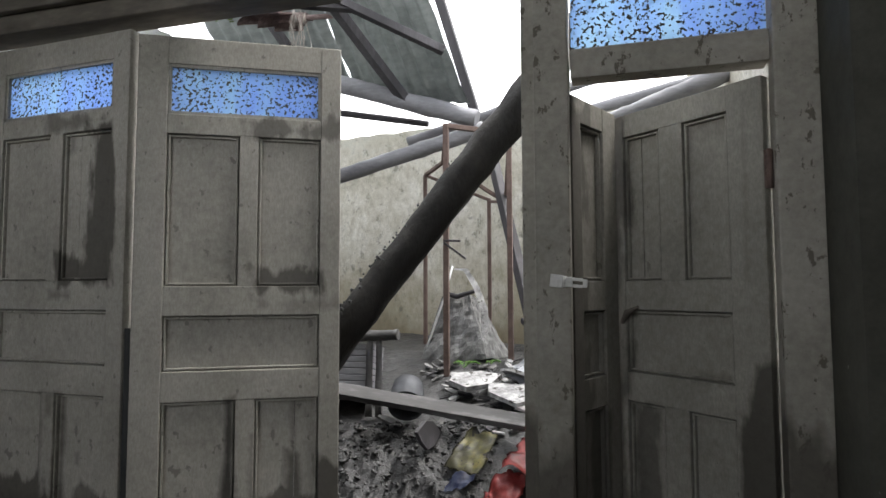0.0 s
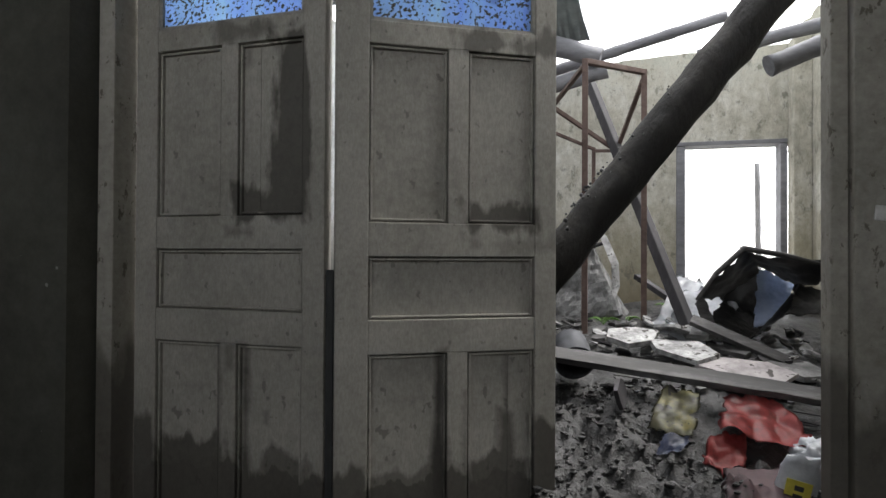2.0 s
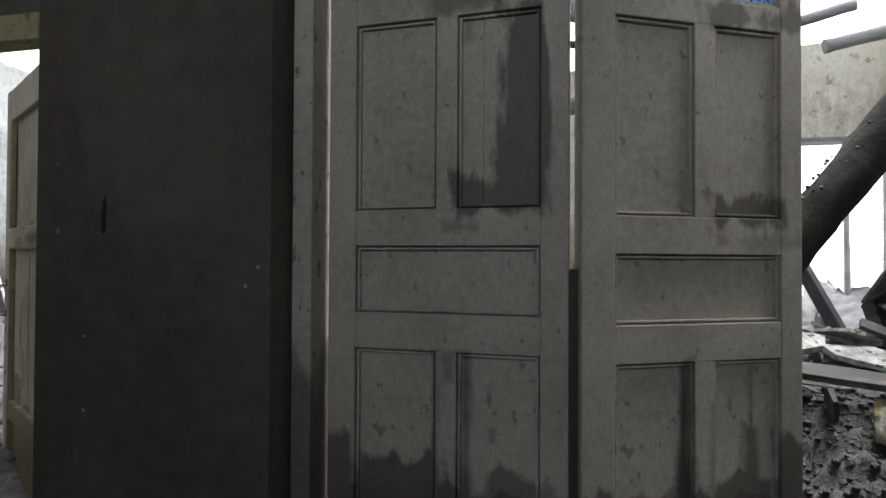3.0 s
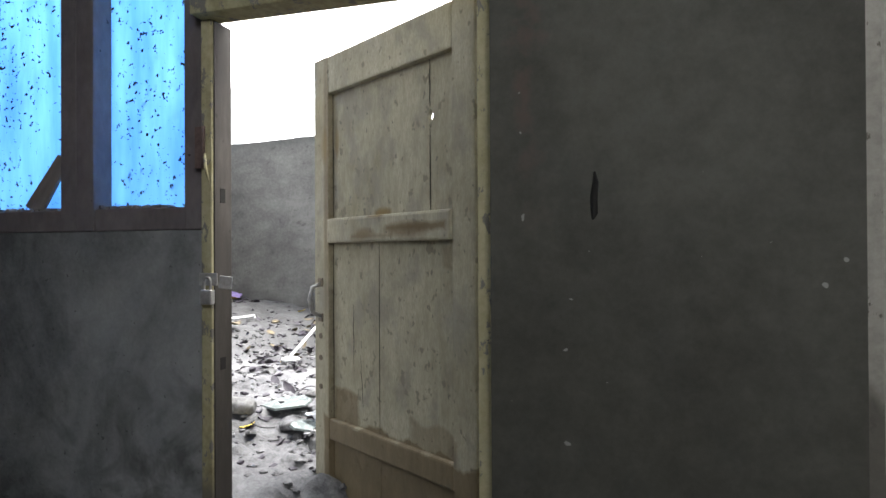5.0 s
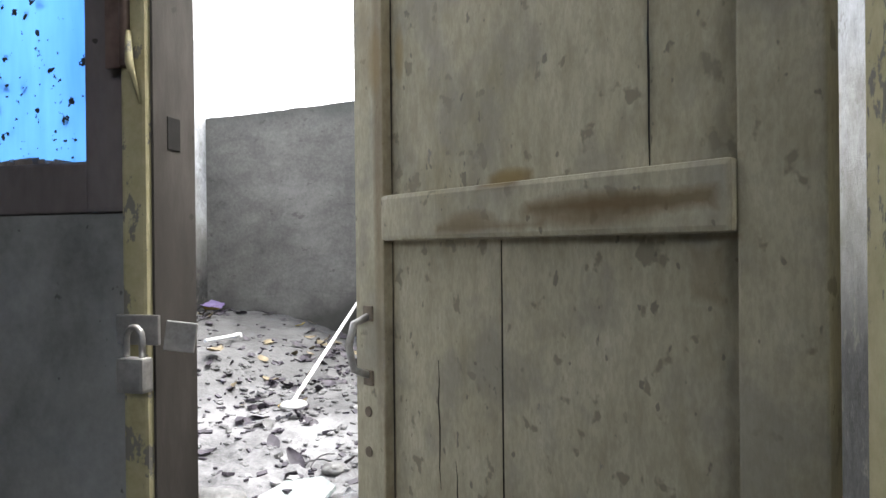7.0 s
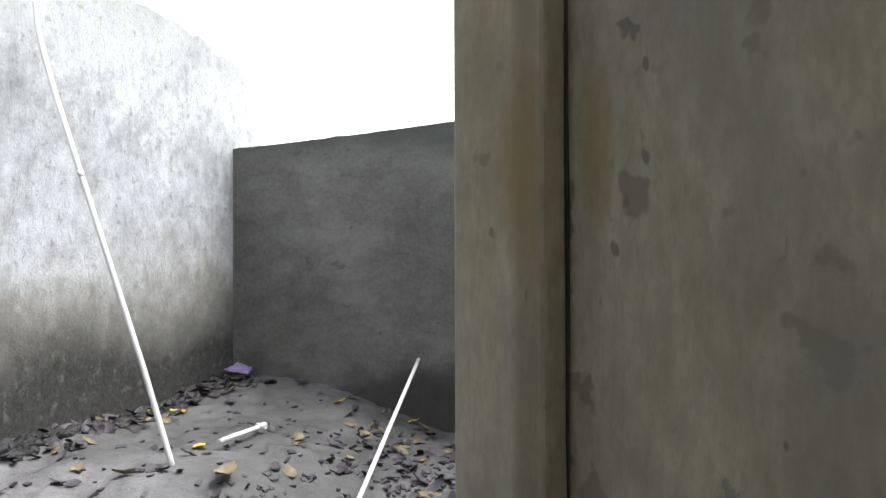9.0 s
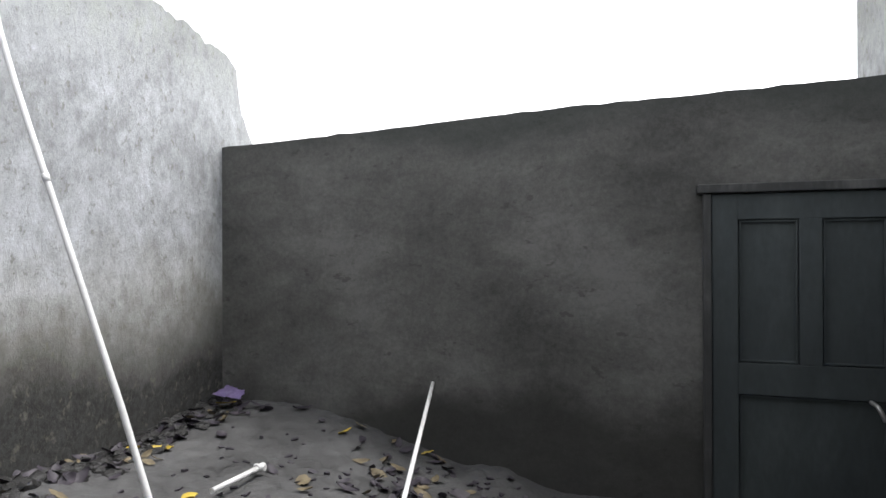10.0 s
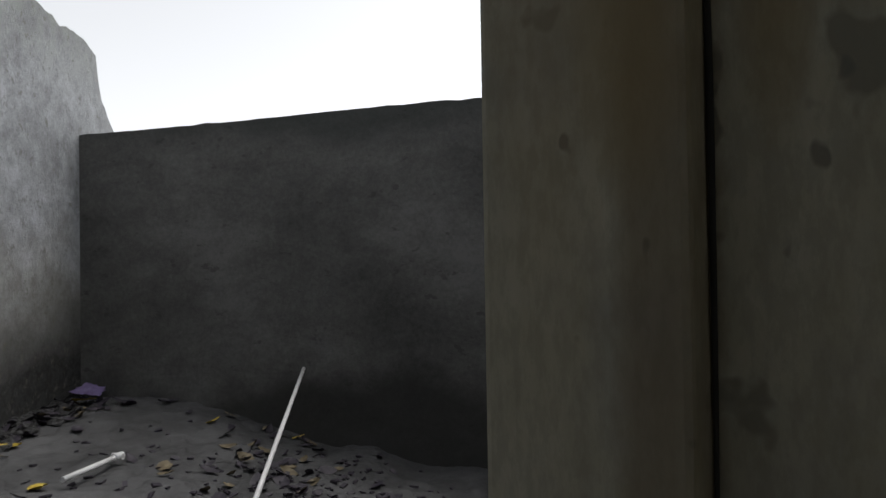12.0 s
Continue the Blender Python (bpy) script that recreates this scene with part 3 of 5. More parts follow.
setting(boxed("wall_east", (2.5, 2.65, BACK - 0.15, 1.95, 0.0, CEIL), DARK_PLASTER), "grey rendered end wall of the dark room", "wall")
for x0, x1, z0, z1 in ((-4.84, -1.9, 0, CEIL), (0.3, 2.5, 0, CEIL), (-1.9, 0.3, 2.68, CEIL), (-1.9, 0.3, 0, 2.1)):
    setting(boxed("wall_back", (x0, x1, BACK - 0.15, BACK, z0, z1), DARK_PLASTER), "unseen grey rendered back wall with an added high opening", "wall")
setting(boxed("ceiling", (-5.0, 2.65, BACK - 0.15, 1.75, CEIL, CEIL + 0.08), CEILING_BOARD), "plain old board ceiling of the dark room", "ceiling")
# added fill lamp standing in for light from behind and above
fill_lamp = new("opening_fill", bpy.data.lights.new("opening_fill", "AREA"))
fill_lamp.data.shape, fill_lamp.data.size, fill_lamp.data.size_y, fill_lamp.data.energy = "RECTANGLE", 2.1, 0.55, 3.9
fill_lamp.data.color = (0.92, 0.96, 1.0)
fill_lamp.matrix_world = look((-0.8, BACK - 0.05, 2.39), (-0.8, 1.7, 1.75))


# ---- panelled leaves ----
def panelled_leaf(name, m, W, H, us, zs, label, materials, t=0.038, glass=None, group="", paint=None, cracks={}, start=0.0, gap=0.0006):
    """A leaf in its own plane, x along it, its seen face towards -y. us: stile, muntin and stile edges; zs: rows (z0, z1, split)."""
    paint = paint or GREY_PAINT
    leaf = thing(name, m, label, "door", group)
    u0, ua, ub, u1 = us
    boxed("stile", (start, u0, 0, t, 0, H), paint, leaf, bevel=0.004)
    boxed("stile", (u1, W, 0, t, 0, H), paint, leaf, bevel=0.004)
    edges = [0.0] + [z for row in zs for z in row[:2]] + ([glass[0], glass[1]] if glass else []) + [H]
    for z0, z1 in zip(edges[::2], edges[1::2]):
        boxed("rail", (u0 - 0.001, u1 + 0.001, 0.0015, t - 0.0015, z0, z1), paint, leaf, bevel=0.003)
    for k, (z0, z1, split) in enumerate(zs):
        spans = [(u0, ua), (ub, u1)] if split else [(u0, u1)]
        if split:
            boxed("muntin", (ua, ub, 0.002, t - 0.002, z0 - 0.002, z1 + 0.002), paint, leaf, bevel=0.003)
        for j, (a, b) in enumerate(spans):
            split_at = [a - 0.004] + ([cracks[(k, j)]] if (k, j) in cracks else []) + [b + 0.004]
            for c0, c1 in zip(split_at, split_at[1:]):
                panel = boxed("panel", (c0 + gap, c1 - gap, 0.019, t - 0.008, z0 - 0.004, z1 + 0.004), paint, leaf)
            bm = bmesh.new()
            w = 0.010
            g = 0.0035
            for q in ((a + g, a + w, z0 + g, z1 - g), (b - w, b - g, z0 + g, z1 - g), (a + w, b - w, z0 + g, z0 + w), (a + w, b - w, z1 - w, z1 - g)):
                box(bm, q[0], q[1], 0.007, 0.0195, q[2], q[3], 0.003)
            part("moulding", bm, paint, panel)
    if glass:
        pane = boxed("pane", (u0 - 0.004, u1 + 0.004, 0.016, 0.021, glass[0] - 0.004, glass[1] + 0.004), SPATTERED_GLASS, leaf, "blue glass spattered with mud")
        bm = bmesh.new()
        for q in ((u0, u0 + 0.009, glass[0], glass[1]), (u1 - 0.009, u1, glass[0], glass[1]), (u0, u1, glass[0], glass[0] + 0.009), (u0, u1, glass[1] - 0.009, glass[1])):
            box(bm, q[0], q[1], 0.006, 0.015, q[2], q[3])
        part("glazing_bead", bm, paint, pane)
    return leaf


ROWS_L = [(0.62, 1.133, True), (1.221, 1.382, False), (1.47, 1.925, True)]
ROWS_LEAF = [(0.08, 0.53, True)] + ROWS_L
panelled_leaf("folding_door_leaf", pose(-1.540, 1.905, 0.0, 0, 0, -2.8), 0.588, 2.22, (0.072, 0.278, 0.330, 0.525), ROWS_LEAF,
              "grey painted folding door leaf, mud-stained, with a blue glass light", {}, cracks={(3, 1): 0.39}, paint=LEAF_A_PAINT, glass=(1.985, 2.137), group="folding door leaves")
panelled_leaf("folding_door_leaf", pose(-0.930, 1.875, -0.018, 0, 0, 28.3), 0.600, 2.22, (0.090, 0.297, 0.352, 0.538), ROWS_LEAF,
              "grey painted folding door leaf, mud-stained, pushed outwards from its neighbour", {}, cracks={(1, 1): 0.468}, paint=LEAF_B_PAINT, start=0.006, glass=(1.985, 2.137), group="folding door leaves")

# ---- the door frame ----
frame_1 = setting(new("door_frame_wide"), "weathered grey wooden frame of the wide folding doorway", "door frame")
boxed("jamb", (-1.606, -1.555, 1.84, 1.95, 0, 2.26), FRAME_PAINT, frame_1, bevel=0.004)
# added dark filler that stands in for shade low in the leaf gap
boxed("gap_shade_strip", (-0.9515, -0.9325, 1.886, 1.902, 0, 1.33), CASING_WOOD, frame_1, "added dark strip standing for shade between the leaves")
boxed("head", (-1.612, -0.30, 1.845, 1.955, 2.245, 2.415), HEAD_WOOD, frame_1, bevel=0.008)
boxed("head_moulding", (-1.612, -0.30, 1.815, 1.843, 2.30, 2.345), HEAD_WOOD, frame_1, bevel=0.008)
boxed("post", (0.233, 0.318, 1.935, 2.02, 0, 2.415), FRAME_PAINT, frame_1, bevel=0.005)
boxed("post_rebate", (0.197, 0.2315, 1.965, 2.03, 0, 2.415), FRAME_PAINT, frame_1, bevel=0.004)
boxed("jamb", (0.775, 0.868, 1.93, 1.985, 0, 2.415), FRAME_PAINT, frame_1, bevel=0.005)
boxed("transom", (0.3235, 0.7735, 1.95, 2.015, 1.965, 2.04), FRAME_PAINT, frame_1, bevel=0.004)
boxed("pane", (0.3235, 0.7735, 1.975, 1.98, 2.041, 2.414), SPATTERED_GLASS, frame_1, "blue glass spattered with mud")

ROWS_S = [(0.10, 0.53, True), (0.60, 1.13, True), (1.21, 1.382, False), (1.462, 1.872, True)]
panelled_leaf("panelled_door_leaf", pose(0.3716, 2.2935, 0.0, 0, 0, -40.5), 0.505, 1.937, (0.100, 0.219, 0.291, 0.416), ROWS_S,
              "grey panelled door leaf standing open, wet mud on its lower half", {}, group="small door leaves", paint=LEAF_C_PAINT, cracks={(3, 0): 0.152}, gap=0.0016)
panelled_leaf("panelled_door_leaf", pose(0.322, 1.985, 0.0, 0, 0, 65.3), 0.255, 1.937, (0.05, 0.1, 0.12, 0.175), [(a, b, False) for a, b, c in ROWS_S],
              "grey panelled door leaf swung far open beside the post", {}, group="small door leaves", paint=LEAF_C_PAINT)

# ---- the yellow door and its frame ----
frame_2 = setting(new("door_frame_yellow"), "flaking yellow wooden door frame", "door frame")
boxed("jamb", (-2.980, -2.950, 1.785, 1.858, 0, 1.905), YELLOW_JAMB, frame_2, bevel=0.004)
boxed("jamb", (-2.302, -2.269, 1.782, 1.832, 0, 1.905), YELLOW_JAMB, frame_2, bevel=0.004)
boxed("reveal", (-2.9495, -2.9465, 1.792, 1.8565, 0, 1.904), REVEAL_WOOD, frame_2, "flaking grey inner face")
boxed("head", (-2.980, -2.269, 1.745, 1.82, 1.906, 1.974), YELLOW_JAMB, frame_2, bevel=0.004)


SPLIT_AND_SHADE = surface("split_and_joint_shade", (0.01, 0.009, 0.007), (0.02, 0.018, 0.015), (0.035, 0.03, 0.025), 0.9, 20, 90)
RUST_FIT = surface("rusted_fittings", (0.08, 0.065, 0.045), (0.15, 0.12, 0.09), (0.24, 0.2, 0.15), 0.7, 20, 90)


def yellow_door():
    d = thing("yellow_door", pose(-2.906, 2.212, 0.0, 0, 0, -31.8), "pale yellow panelled wooden door ajar, cracked and mud-stained", "door")
    W, t, P = 0.687, 0.036, YELLOW_PAINT
    boxed("stile", (0, 0.076, 0, t, 0.05, 1.925), P, d, bevel=0.003)
    boxed("stile", (0.612, W, 0, t, 0.05, 1.925), P, d, bevel=0.003)
    for z0, z1 in ((0.05, 0.15), (0.80, 0.862), (1.816, 1.925)):
        boxed("rail", (0.077, 0.611, 0.0005, t - 0.001, z0, z1), P, d, bevel=0.006)
    boxed("middle_rail", (0.0765, 0.6115, -0.007, t - 0.001, 1.376, 1.447), P, d, bevel=0.007)
    for z0, z1, cuts in ((0.15, 0.80, (0.08, 0.31, 0.609)), (0.862, 1.376, (0.08, 0.306, 0.609))):
        for a, b in zip(cuts, cuts[1:]):
            boxed("board", (a + 0.0015, b - 0.0015, 0.017, t - 0.003, z0 - 0.003, z1 + 0.003), P, d)
    # two cracks, then stile joints drawn dark for groove shade, then board joints
    for u0, u1, z0, z1 in ((0.182, 0.184, 1.01, 1.20), (0.216, 0.229, 0.92, 1.06), (0.0775, 0.0775, 0.864, 1.374), (0.0775, 0.0775, 1.449, 1.814), (0.6105, 0.6105, 0.864, 1.374), (0.6105, 0.6105, 1.449, 1.814),
                           (0.306, 0.306, 0.864, 1.374), (0.516, 0.516, 1.448, 1.655), (0.516, 0.516, 1.70, 1.815)):
        bm = bmesh.new()
        tube(bm, [((u0 + (u1 - u0) * k / 6) + (0.0015 if z1 - z0 < 0.2 else 0.0003) * math.sin(k * 2.3), 0.0172, z1 + (z0 - z1) * k / 6) for k in range(7)], [0.0005, 0.0009, 0.0012, 0.0013, 0.0011, 0.0009, 0.0005], 6)
        part("split", bm, SPLIT_AND_SHADE, d)
    # the top boards, with a knot hole knocked out between them
    hole = [(0.516 - 0.0105 * math.sin(math.pi * k / 8), 1.660 + 0.036 * k / 8) for k in range(9)]
    for outline in ([(0.076, 1.444), (0.515, 1.444)] + hole + [(0.515, 1.819), (0.076, 1.819)], [(0.613, 1.444), (0.613, 1.819), (0.517, 1.819)] + [(1.032 - x, z) for x, z in hole[::-1]] + [(0.517, 1.444)]):
        bm = bmesh.new()
        face = bm.faces.new([bm.verts.new((x, 0.019, z)) for x, z in outline])
        made = bmesh.ops.extrude_face_region(bm, geom=[face])
        for v in made["geom"]:
            if isinstance(v, bmesh.types.BMVert):
                v.co.y += t - 0.022
        part("board", bm, P, d)
    for z in (1.10, 1.035, 0.95):
        bm = bmesh.new()
        tube(bm, [(0.034, 0.001, z), (0.034, -0.0025, z)], [0.009, 0.008], 12)
        part("bolt_head", bm, RUST_FIT, d)
    bm = bmesh.new()
    tube(bm, [(0.036, -0.001, 1.255), (0.036, -0.030, 1.245), (0.036, -0.040, 1.21), (0.036, -0.030, 1.172), (0.036, -0.001, 1.16)], [0.006, 0.006, 0.0065, 0.006, 0.006], 10)
    handle = part("handle", bm, STEEL, d, "dull steel pull handle")
    for z in (1.247, 1.143):
        boxed("mounting_plate", (0.024, 0.048, -0.004, 0.001, z, z + 0.025), RUST_FIT, handle, bevel=0.002)
    return d


yellow_door()

# ---- the blue window ----
window_1 = setting(new("window_1"), "mauve wooden window with blue mud-spattered panes", "window")
for x0, x1 in ((-3.040, -2.981), (-3.425, -3.375), (-3.374, -3.318), (-3.85, -3.78), (-4.80, -4.74)):
    boxed("window_frame", (x0, x1, 1.80, 1.87, 1.406, 2.42), PURPLE_WOOD, window_1, bevel=0.004)
for x0, x1 in ((-3.318, -3.040), (-3.78, -3.425), (-4.74, -3.85)):
    boxed("window_rail", (x0 + 0.001, x1 - 0.001, 1.805, 1.868, 1.406, 1.462), PURPLE_WOOD, window_1, bevel=0.004)
    boxed("pane", (x0 + 0.001, x1 - 0.001, 1.858, 1.862, 1.462, 2.418), BLUE_GLASS, window_1, "blue glass spattered with mud")

# ---- the yard's walls ----
rough_wall("wall_yard_far", -4.95, -2.08, 4.44, 4.60, 0.0, [(-4.95, 2.145), (-4.0, 2.185), (-3.3, 2.222), (-2.0, 2.26)], FAR_RENDER, "dark grey cement-rendered wall behind the yard", ragged=0.006)
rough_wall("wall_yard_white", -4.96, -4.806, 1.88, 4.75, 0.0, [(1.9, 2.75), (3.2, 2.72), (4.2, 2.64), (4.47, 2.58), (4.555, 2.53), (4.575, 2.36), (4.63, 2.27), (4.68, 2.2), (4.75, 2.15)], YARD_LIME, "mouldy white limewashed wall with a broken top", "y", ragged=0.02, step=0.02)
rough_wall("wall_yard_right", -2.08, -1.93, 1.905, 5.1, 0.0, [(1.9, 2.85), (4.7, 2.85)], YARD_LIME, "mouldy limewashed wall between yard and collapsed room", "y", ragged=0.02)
yard_door = panelled_leaf("yard_door", pose(-2.742, 4.405, -0.05, 0, 0, 0), 0.615, 1.92, (0.085, 0.275, 0.345, 0.535), [(0.10, 0.50, True), (0.58, 1.22, False), (1.33, 1.83, True)],
                          "closed blue-grey panelled door half sunk in mud", {}, paint=BLUE_GREY_PAINT, t=0.03)
frame_3 = setting(new("door_frame_yard"), "thin grey wooden casing round the yard door", "door frame")
boxed("casing", (-2.770, -2.744, 4.395, 4.44, 0.3, 1.872), CASING_WOOD, frame_3, bevel=0.004)
boxed("casing", (-2.125, -2.095, 4.395, 4.44, 0.3, 1.872), CASING_WOOD, frame_3, bevel=0.004)
boxed("casing", (-2.79, -2.09, 4.385, 4.44, 1.874, 1.905), CASING_WOOD, frame_3, bevel=0.004)

# ---- the collapsed room's walls ----
rough_wall("wall_ruin_back", -1.93, 0.154, 4.42, 4.58, 0.0, [(-2, 2.5), (0.16, 2.6)], RUIN_LIME, "stained limewashed wall of the collapsed room", ragged=0.015)
rough_wall("wall_ruin_lintel", 0.154, 0.86, 4.42, 4.58, 2.04, [(0.1, 2.6), (0.9, 2.62)], RUIN_LIME, "stained limewashed wall above the outer doorway", ragged=0.015)
rough_wall("wall_ruin_right", 0.86, 1.02, 2.05, 4.58, 0.0, [(2.0, 2.7), (4.6, 2.75)], RUIN_LIME, "stained limewashed side wall of the collapsed room", "y", ragged=0.02)

# ---- materials of the loose things ----
LOG = surface("mud_caked_log", (0.008, 0.0075, 0.007), (0.02, 0.0185, 0.017), (0.05, 0.046, 0.042), 0.8, 7, 40, (1, 1, 0.6), bump=1.0, distance=0.02)
BAMBOO = surface("weathered_pole", (0.13, 0.13, 0.14), (0.22, 0.22, 0.235), (0.34, 0.34, 0.36), 0.75, 5, 60, (0.3, 1, 1), bump=0.4)
DARK_TIMBER = surface("dark_timber", (0.018, 0.017, 0.019), (0.04, 0.037, 0.041), (0.09, 0.085, 0.092), 0.8, 5, 50, (1, 1, 0.3), bump=0.5)
PLANK = surface("muddy_plank", (0.02, 0.0192, 0.019), (0.06, 0.058, 0.058), (0.19, 0.186, 0.186), 0.75, 6, 60, (0.3, 1, 1), bump=0.5)
RUST = surface("rusty_steel_bar", (0.07, 0.045, 0.037), (0.135, 0.09, 0.076), (0.19, 0.135, 0.115), 0.75, 12, 90)
ZINC = surface("old_zinc", (0.12, 0.13, 0.13), (0.22, 0.235, 0.23), (0.34, 0.355, 0.35), 0.5, 2, 30, (0.3, 1, 1), metallic=0.5)
SLAB = surface("muddy_concrete", (0.05, 0.049, 0.048), (0.15, 0.149, 0.147), (0.34, 0.338, 0.335), 0.7, 9, 50, bump=0.8, distance=0.012)
PALE_DEBRIS = surface("pale_plaster_debris", (0.10, 0.10, 0.10), (0.30, 0.298, 0.298), (0.52, 0.517, 0.517), 0.7, 12, 50, bump=0.9, distance=0.012, specks=0.06)
RED_TARP = surface("muddy_red_tarpaulin", (0.10, 0.022, 0.021), (0.34, 0.05, 0.048), (0.48, 0.10, 0.095), 0.45, 5, 40, bump=0.25, specks=0.0)
PINK_TARP = surface("silted_pink_sheet", (0.09, 0.065, 0.07), (0.16, 0.10, 0.11), (0.24, 0.15, 0.16), 0.6, 6, 40, bump=0.3)
YELLOW_BAG = surface("muddy_yellow_plastic", (0.045, 0.042, 0.027), (0.13, 0.122, 0.065), (0.34, 0.30, 0.10), 0.45, 11, 40, specks=0.09)
WHITE_BAG = surface("translucent_white_plastic", (0.38, 0.40, 0.43), (0.55, 0.57, 0.61), (0.72, 0.74, 0.78), 0.35, 8, 60, bump=0.4)
YELLOW_PRINT = surface("yellow_print", (0.55, 0.48, 0.06), (0.7, 0.62, 0.1), (0.78, 0.7, 0.16), 0.5, 9, 60)
DARK_PRINT = surface("dark_print", (0.04, 0.04, 0.04), (0.06, 0.06, 0.06), (0.09, 0.09, 0.09), 0.6, 9, 60)
BLACK_SHEET = surface("black_muddy_sheet", (0.012, 0.012, 0.012), (0.032, 0.031, 0.030), (0.11, 0.106, 0.10), 0.42, 8, 50, bump=0.7)
BLUE_SHEET = surface("pale_blue_sheet", (0.26, 0.34, 0.52), (0.46, 0.55, 0.74), (0.6, 0.68, 0.84), 0.45, 6, 50)
PURPLE_CLOTH = surface("purple_wrapper", (0.22, 0.16, 0.36), (0.38, 0.30, 0.56), (0.55, 0.48, 0.70), 0.6, 14, 60)
BLUE_BAG = surface("blue_torn_plastic", (0.010, 0.012, 0.035), (0.022, 0.032, 0.09), (0.16, 0.18, 0.24), 0.4, 16, 60)
LEAF_YELLOW = surface("yellow_leaf", (0.30, 0.20, 0.03), (0.52, 0.38, 0.05), (0.62, 0.50, 0.10), 0.6, 20, 120)
LEAF_DARK = surface("rotting_leaf", (0.012, 0.010, 0.014), (0.032, 0.026, 0.037), (0.085, 0.073, 0.088), 0.6, 20, 120)
LEAF_TAN = surface("tan_dead_leaf", (0.07, 0.052, 0.03), (0.15, 0.12, 0.07), (0.27, 0.225, 0.15), 0.7, 20, 120)
GREEN = surface("young_green_leaf", (0.05, 0.12, 0.02), (0.10, 0.22, 0.035), (0.17, 0.32, 0.06), 0.5, 20, 100)
FERN = surface("fern_green", (0.06, 0.10, 0.02), (0.12, 0.17, 0.03), (0.2, 0.25, 0.06), 0.6, 20, 100)
TILE = surface("clay_roof_tile", (0.15, 0.11, 0.11), (0.26, 0.19, 0.18), (0.38, 0.31, 0.30), 0.85, 9, 70)
BLACK_HOLE = surface("cavity_shade", (0.008, 0.008, 0.007), (0.015, 0.014, 0.013), (0.03, 0.028, 0.025), 0.9, 9, 60)
RAW_WOOD = surface("broken_raw_wood", (0.11, 0.095, 0.085), (0.19, 0.165, 0.145), (0.3, 0.27, 0.24), 0.8, 9, 60, (1, 1, 0.3))


def bar(name, a, b, w, d, material, parent=None, label="", bevel=0.003, turn=0.0):
    """A square bar from a to b."""
    a, b = Vector(a), Vector(b)
    bm = bmesh.new()
    n = (b - a).length
    box(bm, -w / 2, w / 2, -d / 2, d / 2, 0, n, bevel)
    m = Matrix.Translation(a) @ (b - a).to_track_quat("Z", "Y").to_matrix().to_4x4() @ pose(0, 0, 0, 0, 0, turn)
    bmesh.ops.transform(bm, matrix=m, verts=bm.verts)
    return part(name, bm, material, parent, label)


def pole(name, a, b, r0, r1, material, label, category, n=24, sides=14, rough=0.12, bend=0.0, group="", knots=False):
    pts = between(a, b, n)
    for i, p in enumerate(pts):
        p.z += bend * math.sin(math.pi * i / n)
        p.x += 0.1 * r0 * noise.noise((i * 0.5, r0 * 90, 1))
    radii = [r0 + (r1 - r0) * i / n for i in range(n + 1)]
    if knots:
        radii = [r * (1.10 if i % 6 == 0 else 1.0) for i, r in enumerate(radii)]
    bm = bmesh.new()
    tube(bm, pts, radii, sides, rough)
    return tagged(part(name, bm, material), label, category, group)


def sheet(name, corners, nx, ny, material, crumple, scale=6.0, thick=0.002, hang=None, seed=0.0, parent=None, label=""):
    """A crumpled sheet between four corners (in order round it), with a torn edge."""
    c = [Vector(p) for p in corners]
    normal = (c[1] - c[0]).cross(c[3] - c[0]).normalized()
    bm = bmesh.new()
    rows = []
    for j in range(ny + 1):
        row = []
        for i in range(nx + 1):
            u, v = i / nx, j / ny
            edge = 0.03 if 0 < i < nx and 0 < j < ny else 0.10
            uu = u + edge * noise.noise((u * 7 + seed, v * 7, 1.5))
            vv = v + edge * noise.noise((u * 7, v * 7 + seed, 9.5))
            p = c[0].lerp(c[1], uu).lerp(c[3].lerp(c[2], uu), vv)
            q = p * scale + Vector((seed, seed, seed))
            p += normal * crumple * (noise.noise(q) + 0.55 * abs(noise.noise(q * 2.3)) + 0.25 * noise.noise(q * 5))
            if hang:
                p.z = max(p.z, hang(p.x, p.y) + 0.006)
            row.append(bm.verts.new(p))
        rows.append(row)
    for r0, r1 in zip(rows, rows[1:]):
        for i in range(nx):
            bm.faces.new((r0[i], r0[i + 1], r1[i + 1], r1[i])).smooth = True
    bmesh.ops.solidify(bm, geom=bm.faces[:], thickness=thick)
    return part(name, bm, material, parent, label)


def lump(name, at, size, material, seed, parent=None, label="", squash=(1, 1, 1), rough=0.5, detail=3, freq=1.6):
    bm = bmesh.new()
    bmesh.ops.create_icosphere(bm, subdivisions=detail, radius=1)
    for v in bm.verts:
        n = v.co.normalized()
        k = 1 + rough * (noise.noise(n * freq + Vector((seed, 0, 0))) + 0.5 * noise.noise(n * freq * 2.7 + Vector((0, seed, 0))) + 0.25 * noise.noise(n * freq * 6 + Vector((0, 0, seed))))
        v.co = Vector((n.x * squash[0], n.y * squash[1], n.z * squash[2])) * k * size
    for f in bm.faces:
        f.smooth = True
    return part(name, bm, material, parent, label, Matrix.Translation(at))


# ---- dark room: small fittings ----
# solid near-black sliver; the gouge's inner shade is put into its colour
bm = bmesh.new()
tube(bm, [(-2.064, 1.7505, 1.500), (-2.0625, 1.7495, 1.48), (-2.066, 1.749, 1.45), (-2.065, 1.7495, 1.42), (-2.068, 1.7505, 1.408)], [0.002, 0.0055, 0.0065, 0.006, 0.002], 8, 0.4)
